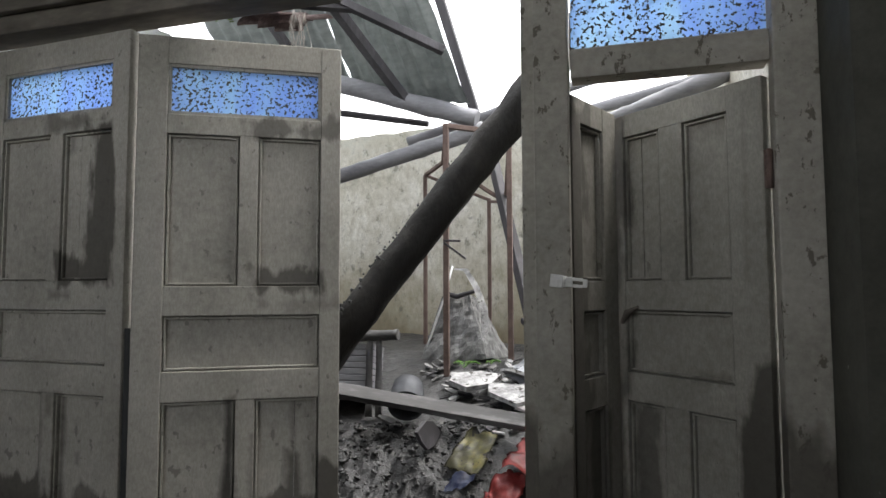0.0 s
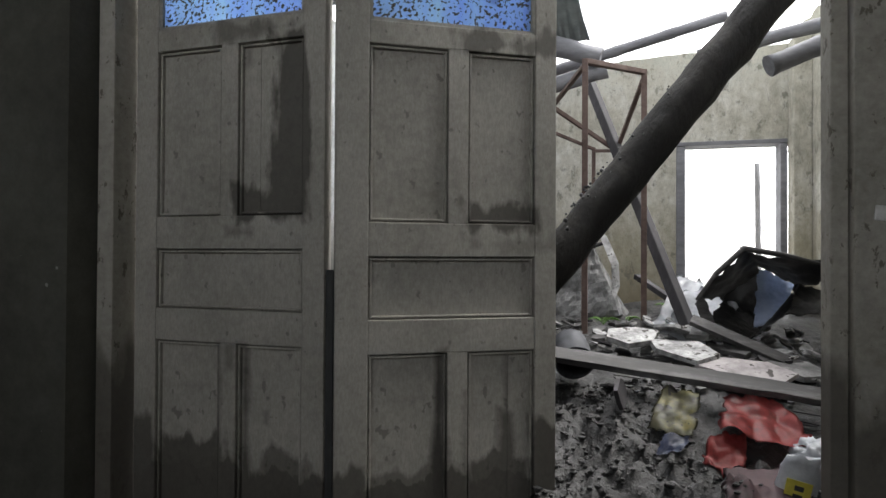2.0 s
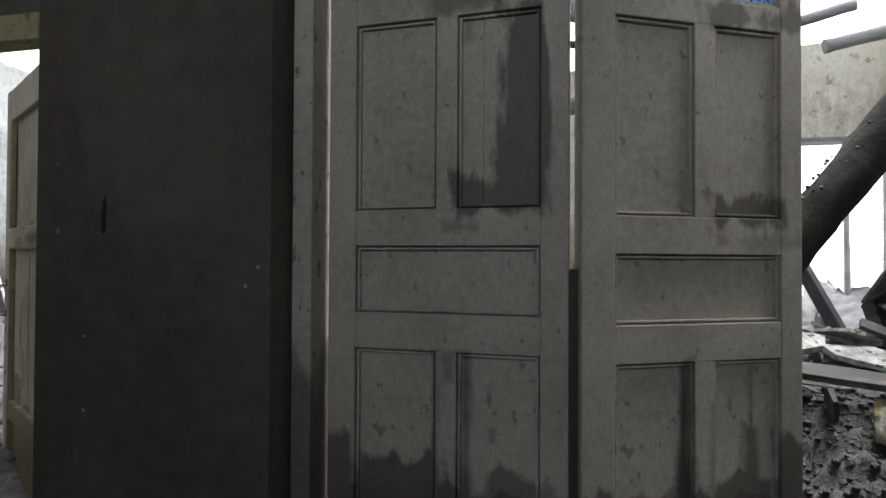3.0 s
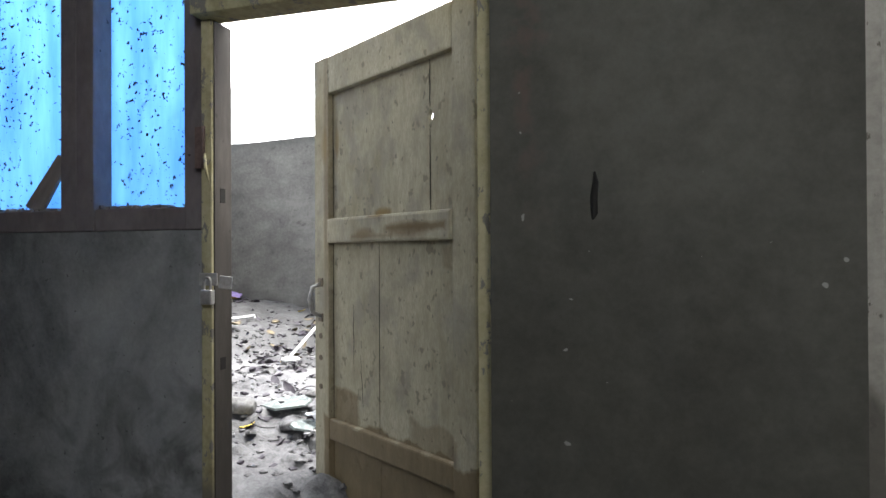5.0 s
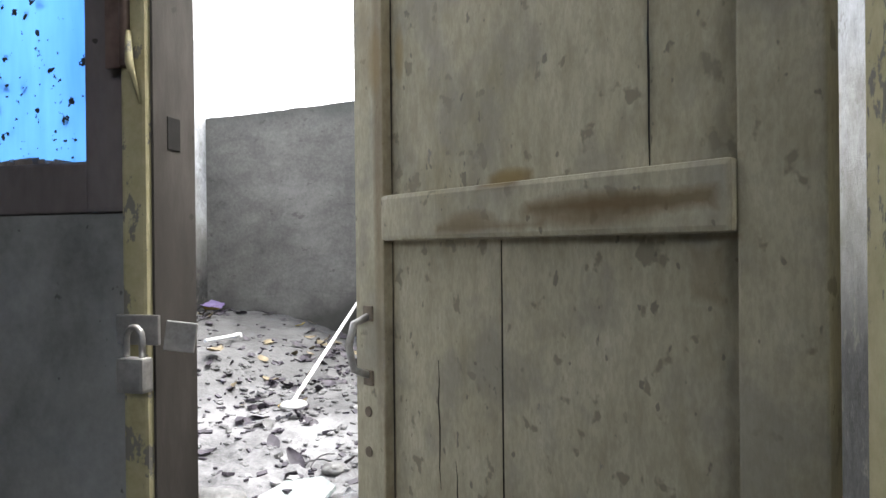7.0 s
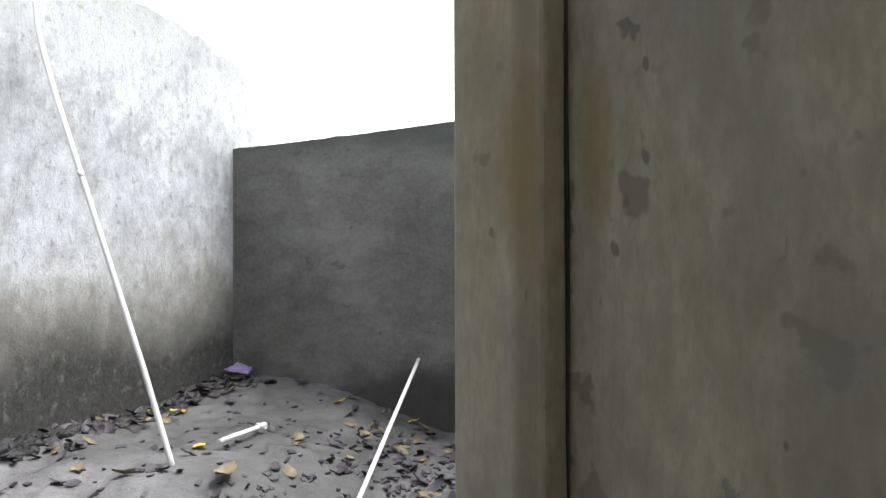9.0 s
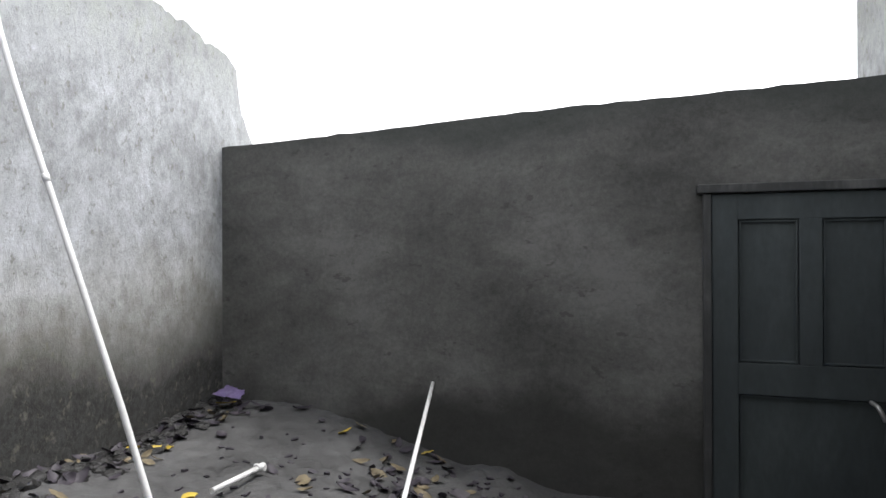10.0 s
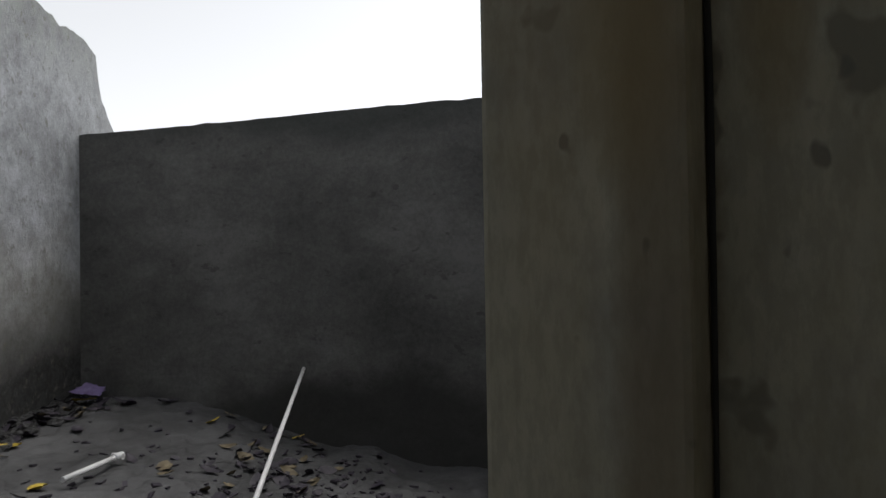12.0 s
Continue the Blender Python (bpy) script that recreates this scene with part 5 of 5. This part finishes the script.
tagged(part("mud_lumps", bm, RUIN_MUD), "wet dark lumps of churned mud", "mud", "", "stuff")

tarp = tagged(new("red_tarpaulin"), "torn red tarpaulin crumpled on the mud", "tarpaulin")
sheet("fold", [(0.06, 2.42, 0.84), (0.30, 2.40, 0.82), (0.27, 2.58, 0.93), (0.10, 2.60, 0.93)], 30, 26, RED_TARP, 0.055, 4.5, 0.002, ruin_surface, 2.0, tarp)
sheet("torn_corner", [(0.00, 2.36, 0.74), (0.10, 2.34, 0.75), (0.14, 2.46, 0.85), (0.03, 2.45, 0.83)], 16, 16, RED_TARP, 0.03, 9, 0.002, ruin_surface, 5.0, tarp)
tagged(sheet("silted_sheet", [(0.02, 2.18, 0.72), (0.24, 2.16, 0.70), (0.26, 2.36, 0.78), (0.06, 2.36, 0.78)], 20, 20, PINK_TARP, 0.012, 6, 0.002, ruin_surface, 8.0), "pinkish plastic sheet silted over with mud", "sheet")
yb = tagged(new("yellow_plastic_bag"), "muddy yellow plastic bag half buried", "plastic bag")
sheet("bag_side", [(-0.15, 2.43, 0.84), (-0.02, 2.40, 0.83), (0.02, 2.54, 0.95), (-0.09, 2.56, 0.95)], 20, 18, YELLOW_BAG, 0.025, 8, 0.002, ruin_surface, 3.0, yb)
sheet("blue_corner", [(-0.13, 2.36, 0.79), (-0.06, 2.36, 0.80), (-0.02, 2.41, 0.85), (-0.10, 2.41, 0.84)], 12, 10, BLUE_BAG, 0.02, 10, 0.002, ruin_surface, 7.0, yb)


def sack():
    s = thing("printed_sack", pose(0.205, 2.30, 0.66, 8, 10, -12), "white and yellow printed sack standing in mud", "sack")
    bm = bmesh.new()
    rings = []
    for j in range(13):
        z = 0.19 * j / 12
        w, d = 0.052 * (1 - 0.25 * (j / 12) ** 3), 0.030 * (1 - 0.6 * (j / 12) ** 2)
        ring = []
        for k in range(24):
            a = 2 * math.pi * k / 24
            q = Vector((math.cos(a) * w, math.sin(a) * d, z))
            ring.append(bm.verts.new(q * (1 + 0.10 * noise.noise(q * 45))))
        rings.append(ring)
    for a, b in zip(rings, rings[1:]):
        for k in range(24):
            bm.faces.new((a[k], a[(k + 1) % 24], b[(k + 1) % 24], b[k])).smooth = True
    bm.faces.new(rings[-1])
    bm.faces.new(rings[0][::-1])
    part("sack_body", bm, WHITE_BAG, s)
    boxed("yellow_label", (-0.030, 0.030, -0.0325, -0.0305, 0.02, 0.135), YELLOW_PRINT, s)
    for k in range(4):
        boxed("print_bar", (-0.012 + 0.001 * k, 0.012, -0.0345, -0.0330, 0.036 + 0.024 * k, 0.050 + 0.024 * k), DARK_PRINT, s)
    return s


sack()
for at, size, seed in (((0.30, 2.40, 0.80), 0.06, 3), ((0.345, 2.33, 0.76), 0.05, 5)):
    tagged(lump("plastic_bag", at, size, WHITE_BAG, seed, None, "", (1.1, 0.8, 0.9), 0.5, 4, 2.2), "crumpled bluish-white plastic bag", "plastic bag", "plastic bags")
tagged(sheet("plastic_sheet", [(-0.02, 3.28, 1.05), (0.22, 3.15, 1.02), (0.34, 3.55, 1.22), (0.10, 3.62, 1.20)], 26, 24, WHITE_BAG, 0.05, 5, 0.002, ruin_surface, 4.0), "crumpled translucent plastic sheet on the debris", "plastic sheet")
tagged(sheet("plastic_sheet", [(-0.06, 3.08, 1.05), (0.10, 3.0, 1.03), (0.12, 3.2, 1.08), (0.0, 3.22, 1.09)], 18, 16, WHITE_BAG, 0.03, 8, 0.002, ruin_surface, 6.0), "crumpled translucent plastic sheet on the debris", "plastic sheet")
tagged(sheet("plastic_sheet", [(-0.077, 3.35, 1.058), (0.097, 3.3, 1.01), (0.214, 3.75, 1.23), (0.088, 3.75, 1.256)], 26, 24, WHITE_BAG, 0.04, 5, 0.002, ruin_surface, 9.0), "crumpled translucent plastic sheet on the debris", "plastic sheet")

# the buckled black sheet-metal box
drum = tagged(new("black_metal_trough"), "buckled black sheet-metal trough tipped on its side", "trough")
for side, corners, mat, crumple, seed, words in (
        ("upper_side", [(0.094, 3.12, 1.193), (0.261, 3.12, 1.399), (0.385, 3.36, 1.311), (0.251, 3.42, 1.176)], BLACK_SHEET, 0.020, 1.0, ""),
        ("hood", [(0.255, 3.12, 1.401), (0.564, 3.12, 1.336), (0.546, 3.26, 1.242), (0.381, 3.38, 1.314)], BLACK_SHEET, 0.026, 2.0, "black muddy hood, torn at its end"),
        ("left_lip", [(0.078, 3.11, 1.183), (0.115, 3.11, 1.212), (0.158, 3.11, 1.095), (0.119, 3.11, 1.088)], PLANK, 0.008, 3.0, "mud-caked rolled rim"),
        ("belly", [(0.125, 3.14, 1.093), (0.29, 3.14, 1.03), (0.411, 3.36, 1.072), (0.239, 3.42, 1.176)], RUIN_MUD, 0.030, 4.0, "belly filled with mud"),
        ("back_side", [(0.226, 3.42, 1.172), (0.424, 3.39, 1.065), (0.389, 3.39, 1.317), (0.328, 3.42, 1.334)], BLACK_SHEET, 0.016, 5.0, ""),
        ("blue_lining", [(0.314, 3.2, 1.08), (0.396, 3.2, 1.113), (0.522, 3.34, 1.254), (0.368, 3.36, 1.313)], BLUE_SHEET, 0.014, 7.0, "pale blue lining inside"),
        ("right_lip", [(0.274, 3.12, 1.032), (0.42, 3.1, 1.16), (0.473, 3.18, 1.257), (0.369, 3.28, 1.07)], BLACK_SHEET, 0.014, 8.0, ""),
        ("torn_flap", [(0.407, 3.1, 1.148), (0.597, 3.1, 1.155), (0.637, 3.2, 1.227), (0.473, 3.2, 1.259)], BLACK_SHEET, 0.024, 9.0, "torn black flap hanging out")):
    sheet(side, corners, 18, 16, mat, crumple, 7, 0.006, None, seed, drum, words)
bm = bmesh.new()
tube(bm, [(0.088, 3.112, 1.192), (0.16, 3.112, 1.30), (0.262, 3.112, 1.402), (0.40, 3.114, 1.378), (0.565, 3.118, 1.335)], [0.008, 0.011, 0.012, 0.011, 0.006], 10, 0.25)
part("rolled_rim", bm, PLANK, drum, "mud-caked rolled rim")

# outer doorway and what stands beyond it
frame_4 = setting(new("door_frame_ruin"), "grey wooden frame of the ruined outer doorway", "door frame")
boxed("jamb", (0.155, 0.205, 4.41, 4.52, 0.9, 2.035), BAMBOO, frame_4, bevel=0.004)
boxed("jamb", (0.725, 0.762, 4.41, 4.52, 0.9, 2.035), BAMBOO, frame_4, bevel=0.004)
boxed("head", (0.155, 0.762, 4.405, 4.52, 2.036, 2.06), BAMBOO, frame_4, bevel=0.004)
pole("garden_stake", (0.80, 5.2, -0.1), (0.778, 5.2, 2.03), 0.022, 0.018, BAMBOO, "thin broken stake standing outside the doorway", "stake", rough=0.3)
bm = bmesh.new()
for a, b in (((0.79, 5.2, 1.85), (1.05, 5.2, 2.25)), ((0.79, 5.2, 1.60), (1.0, 5.2, 1.36))):
    pts = between(a, b, 8)
    for i, p in enumerate(pts):
        p.z -= 0.03 * math.sin(math.pi * i / 8)
    tube(bm, pts, [0.003] * 9, 5)
tagged(part("slack_wire", bm, BLACK_SHEET), "slack wires tied to the stake", "wire")
setting(boxed("pillar", (0.764, 0.86, 4.30, 4.419, 0.0, 2.62), RUIN_LIME, bevel=0.01), "mossy plastered pillar beside the outer doorway", "pillar")


# ---- the yard's loose things ----
def pipe(name, pts, r, label, fittings=()):
    p = thing(name, pose(0, 0, 0), label, "pipe")
    bm = bmesh.new()
    tube(bm, pts, [r] * len(pts), 16)
    part("pipe", bm, PVC, p)
    for a, b, rr in fittings:
        bm = bmesh.new()
        tube(bm, [a, b], [rr, rr], 16)
        part("collar", bm, PVC, p)
    return p


pipe("long_pipe", [(-4.168, 3.34, 0.95), (-4.181, 3.34, 0.99)] + between((-4.286, 3.34, 1.263), (-4.655, 3.34, 2.140), 6) + [(-4.715, 3.34, 2.30), (-4.738, 3.34, 2.38), (-4.748, 3.34, 2.45), (-4.77, 3.34, 2.72)], 0.0085, "long white plastic pipe leaning on the limewashed wall",
     [((-4.540, 3.34, 1.866), (-4.549, 3.34, 1.888), 0.0100)])
pipe("short_pipe", [(-4.200, 3.585, 0.968), (-4.188, 3.82, 0.962)], 0.0088, "short white plastic pipe with a tee lying on silt", [((-4.190, 3.795, 0.963), (-4.187, 3.83, 0.962), 0.0115), ((-4.208, 3.813, 0.962), (-4.170, 3.813, 0.962), 0.0105)])
rod = thing("thin_rod", pose(0, 0, 0), "thin white rod leaning from a small disc foot", "rod")
bm = bmesh.new()
tube(bm, between((-3.503, 3.09, 0.865), (-3.79, 4.432, 1.135), 6), [0.0075] * 7, 12)
part("rod_shaft", bm, PVC, rod)
bm = bmesh.new()
tube(bm, [(-3.503, 3.09, 0.848), (-3.503, 3.09, 0.858)], [0.045, 0.040], 24)
part("disc_foot", bm, PVC, rod)

cloth = sheet("purple_wrapper", [(-4.78, 4.33, 1.04), (-4.65, 4.35, 1.03), (-4.66, 4.405, 1.06), (-4.76, 4.41, 1.07)], 14, 10, PURPLE_CLOTH, 0.012, 14, 0.002, yard_surface, 1.0)
tagged(cloth, "purple plastic wrapper lying in the corner", "wrapper")


def leaf_mesh(name, length, width, curl, material, seed):
    me_bm = bmesh.new()
    rows = []
    for i in range(9):
        s = i / 8
        w = width * math.sin(math.pi * min(1, s * 0.96 + 0.02)) ** 0.75
        z = curl * (s - 0.5) ** 2 * 4
        lift = curl * 0.7 + 0.006 * noise.noise((seed * 3.7, s * 5, 1))
        rows.append([me_bm.verts.new((length * (s - 0.5), -w, z + lift)), me_bm.verts.new((length * (s - 0.5), 0.15 * width * noise.noise((seed, s * 2, 4)), z)), me_bm.verts.new((length * (s - 0.5), w, z + lift * 0.8))])
    for a, b in zip(rows, rows[1:]):
        for k in range(2):
            me_bm.faces.new((a[k], a[k + 1], b[k + 1], b[k])).smooth = True
    me = bpy.data.meshes.new(name)
    me_bm.to_mesh(me)
    me_bm.free()
    me.materials.append(material)
    return me


LEAVES = {m: [leaf_mesh("fallen_leaf", n, w, c, m, k) for k, (n, w, c) in enumerate(((0.075, 0.019, 0.003), (0.062, 0.018, 0.006), (0.08, 0.016, 0.008), (0.052, 0.02, 0.004)))] for m in (LEAF_YELLOW, LEAF_DARK, LEAF_TAN)}
WORDS = {LEAF_YELLOW: "yellow fallen leaf lying on the silt", LEAF_DARK: "dark rotting leaf lying on the silt", LEAF_TAN: "tan dead leaf lying on the silt"}


def drop_leaf(x, y, material, k, tilt=14, size=1.0):
    ob = new("fallen_leaf", LEAVES[material][k % 4])
    ob.matrix_basis = pose(x, y, yard_surface(x, y) + (0.006 if size < 1.5 else 0.03), random.uniform(-tilt, tilt), random.uniform(-tilt, tilt), random.uniform(0, 360)) @ Matrix.Diagonal((size, size, size, 1))
    return tagged(ob, WORDS[material], "leaf", "fallen leaves")


random.seed(52)
for k, (x, y, mat, size) in enumerate(((-4.655, 4.265, LEAF_YELLOW, 1.6), (-4.256, 3.561, LEAF_YELLOW, 1.35), (-4.72, 3.81, LEAF_YELLOW, 1.2), (-4.033, 3.819, LEAF_TAN, 1.3), (-3.907, 3.568, LEAF_TAN, 1.1), (-4.109, 4.28, LEAF_YELLOW, 1.0),
                                       (-3.979, 3.338, LEAF_TAN, 1.6), (-4.39, 3.20, LEAF_TAN, 0.9), (-3.80, 4.37, LEAF_YELLOW, 0.9), (-4.644, 3.514, LEAF_TAN, 1.0), (-4.613, 3.852, LEAF_YELLOW, 1.0), (-3.287, 2.426, LEAF_YELLOW, 1.2),
                                       (-3.085, 2.615, LEAF_TAN, 1.1), (-3.986, 3.75, LEAF_TAN, 0.9), (-3.785, 3.42, LEAF_TAN, 1.1), (-3.60, 3.20, LEAF_YELLOW, 1.0), (-4.50, 4.316, LEAF_DARK, 1.3), (-4.555, 4.20, LEAF_DARK, 1.1),
                                       (-4.36, 4.38, LEAF_DARK, 1.1), (-3.787, 3.69, LEAF_DARK, 1.4), (-4.60, 4.27, LEAF_DARK, 1.0), (-3.95, 3.55, LEAF_DARK, 1.0))):
    drop_leaf(x, y, mat, k, 12, size)
for k in range(330):
    u = random.random()
    if u < 0.38:
        x, y = -4.77 + abs(random.gauss(0, 0.11)), random.uniform(3.0, 4.4)
    elif u < 0.72:
        x = random.gauss(-3.66, 0.20)
        y = random.gauss(3.95 - 0.5 * (x + 3.66), 0.24)
    else:
        x, y = random.uniform(-4.4, -2.7), random.uniform(2.4, 3.5)
    x, y = min(-2.3, max(-4.77, x)), min(4.38, max(2.3, y))
    drop_leaf(x, y, LEAF_DARK if random.random() < 0.84 else LEAF_TAN, k, 34, random.uniform(0.5, 1.15))
random.seed(53)
bm = bmesh.new()
for k in range(900):
    x, y = random.uniform(-4.5, -2.4), random.uniform(2.2, 4.3)
    if y > 3.3 and random.random() < 0.75:
        x, y = random.gauss(-3.5, 0.28), random.gauss(3.75, 0.25)
    if not (-4.78 < x < -2.15 and y < 4.4):
        continue
    s = random.uniform(0.004, 0.016)
    box(bm, -s, s, -s * 0.5, s * 0.5, -0.002, random.uniform(0.002, 0.006), 0, Matrix.Translation((x, y, yard_surface(x, y) + 0.001)) @ pose(0, 0, 0, random.uniform(-25, 25), random.uniform(-25, 25), random.uniform(0, 180)))
tagged(part("leaf_litter", bm, LEAF_DARK), "dark scraps of leaf litter on the silt", "litter", "", "stuff")
random.seed(54)
bm = bmesh.new()
for k in range(700):
    x, y = random.uniform(-4.0, -2.5), random.uniform(2.1, 3.5)
    s = random.uniform(0.005, 0.016)
    made = bmesh.ops.create_icosphere(bm, subdivisions=1, radius=s)
    at = Vector((x, y, yard_surface(x, y) + s * 0.1))
    for v in made["verts"]:
        v.co = Vector((v.co.x * 1.3, v.co.y, v.co.z * 0.6)) * (1 + 0.5 * noise.noise(v.co / s + at * 40)) + at
tagged(part("silt_crumbs", bm, YARD_MUD), "crumbs of silt strewn over the yard", "silt", "", "stuff")
bm = bmesh.new()
for k in range(520):
    x, y = -4.785 + abs(random.gauss(0, 0.075)), random.uniform(2.3, 4.35)
    s = random.uniform(0.005, 0.026)
    made = bmesh.ops.create_icosphere(bm, subdivisions=2, radius=s)
    at = Vector((x, y, yard_surface(x, y) + s * 0.1))
    for v in made["verts"]:
        v.co = Vector((v.co.x * 1.2, v.co.y * 1.3, v.co.z * 0.7)) * (1 + 0.6 * noise.noise(v.co / s * 1.4 + at * 40)) + at
tagged(part("mud_lumps", bm, RUIN_MUD), "black wet clods of mud along the wall foot", "mud", "", "stuff")
random.seed(55)
for k, (x, y, s, sq) in enumerate(((-3.08, 2.62, 0.055, (1.3, 0.8, 0.6)), (-2.98, 2.42, 0.05, (1.2, 0.9, 0.7)), (-3.16, 2.50, 0.04, (1, 1, 0.6)), (-2.86, 2.55, 0.035, (1.3, 0.8, 0.5)), (-3.02, 2.32, 0.03, (1.2, 0.8, 0.6)), (-3.2, 2.75, 0.03, (1.3, 0.9, 0.5)))):
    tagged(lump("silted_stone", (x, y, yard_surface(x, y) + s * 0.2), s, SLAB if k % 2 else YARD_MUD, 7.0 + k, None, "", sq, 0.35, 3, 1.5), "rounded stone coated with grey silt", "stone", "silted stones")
random.seed(56)
for k in range(70):
    x, y = random.uniform(-3.75, -2.75), random.uniform(2.3, 3.3)
    shard((x, y, yard_surface(x, y) + 0.004), random.uniform(0.010, 0.036), random.uniform(0, 360), (random.uniform(-22, 22), random.uniform(-22, 22)), random.choice([PALE_DEBRIS, SLAB, YARD_MUD, LEAF_DARK]), "small silted shard trodden into the yard", 300 + k, random.uniform(0.004, 0.012), "rubble_piece", "yard rubble")
for c, mt, seed in (([(-3.12, 2.52, 0.76), (-2.98, 2.48, 0.75), (-2.96, 2.60, 0.77), (-3.10, 2.63, 0.78)], WHITE_BAG, 14.0), ([(-2.92, 2.36, 0.70), (-2.78, 2.30, 0.70), (-2.72, 2.44, 0.74), (-2.86, 2.48, 0.74)], BLUE_BAG, 3.0), ([(-2.84, 2.30, 0.72), (-2.74, 2.24, 0.72), (-2.68, 2.34, 0.74), (-2.76, 2.38, 0.75)], WHITE_BAG, 9.0)):
    tagged(sheet("torn_plastic", c, 16, 14, mt, 0.03, 12, 0.002, yard_surface, seed), "torn plastic bag trodden into the silt", "plastic bag", "torn plastic")
GLASSY = surface("pale_green_glass_sheet", (0.13, 0.155, 0.15), (0.22, 0.25, 0.245), (0.33, 0.365, 0.355), 0.25, 9, 50, bump=0.1)
shard((-3.20, 2.585, yard_surface(-3.20, 2.585) + 0.02), 0.105, 24, (8, -4), GLASSY, "pale greenish broken glass sheet on the silt", 411, 0.006, "glass_shard", "")
shard((-3.10, 2.50, yard_surface(-3.10, 2.50) + 0.02), 0.075, 70, (14, 6), GLASSY, "small pale greenish broken glass sheet", 412, 0.006, "glass_shard", "")
bottle = bmesh.new()
tube(bottle, [(-0.11, 0, 0), (-0.105, 0, 0), (0.02, 0, 0), (0.055, 0, 0), (0.068, 0, 0)], [0.026, 0.036, 0.037, 0.034, 0.022], 18, 0.05)
tagged(part("plastic_bottle", bottle, SLAB, m=pose(-3.35, 2.47, yard_surface(-3.35, 2.47) + 0.026, 0, 4, 12) @ Matrix.Scale(0.85, 4)), "grey silted plastic bottle lying on the silt", "bottle")
bm = bmesh.new()
for k in range(14):
    x, y, a = random.uniform(-3.3, -2.8), random.uniform(2.3, 2.9), random.uniform(0, 6)
    pts = [Vector((x + 0.02 * j * math.cos(a + 0.15 * j), y + 0.02 * j * math.sin(a + 0.15 * j), yard_surface(x, y) + 0.012 + 0.004 * math.sin(j))) for j in range(7)]
    tube(bm, pts, [0.0022] * 7, 5)
tagged(part("dry_twigs", bm, DARK_TIMBER), "thin dry twigs on the silt", "twigs", "", "stuff")

# the wire and socket on the yard's right wall
socket = thing("wall_socket", pose(-2.082, 4.03, 1.715), "black socket hanging on a wire from the wall", "socket")
bm = bmesh.new()
box(bm, -0.030, 0.0, -0.022, 0.022, -0.03, 0.03, 0.006)
part("socket_body", bm, BLACK_SHEET, socket)
bm = bmesh.new()
tube(bm, [(-0.008, 0.0, 0.03), (-0.012, 0.004, 0.10), (-0.004, -0.004, 0.18), (-0.010, 0.003, 0.25), (-0.03, 0.03, 0.262)], [0.004] * 5, 6)
tube(bm, [(-0.008, 0.006, -0.03), (-0.010, -0.004, -0.10), (-0.006, 0.002, -0.19)], [0.003] * 3, 6)
part("wire", bm, BLACK_SHEET, socket)
bm = bmesh.new()
tube(bm, [(-2.262, 4.398, 1.17), (-2.255, 4.36, 1.165), (-2.235, 4.352, 1.12)], [0.007, 0.007, 0.008], 8)
tagged(part("door_handle", bm, STEEL, yard_door, m=yard_door.matrix_basis.inverted()), "", "")
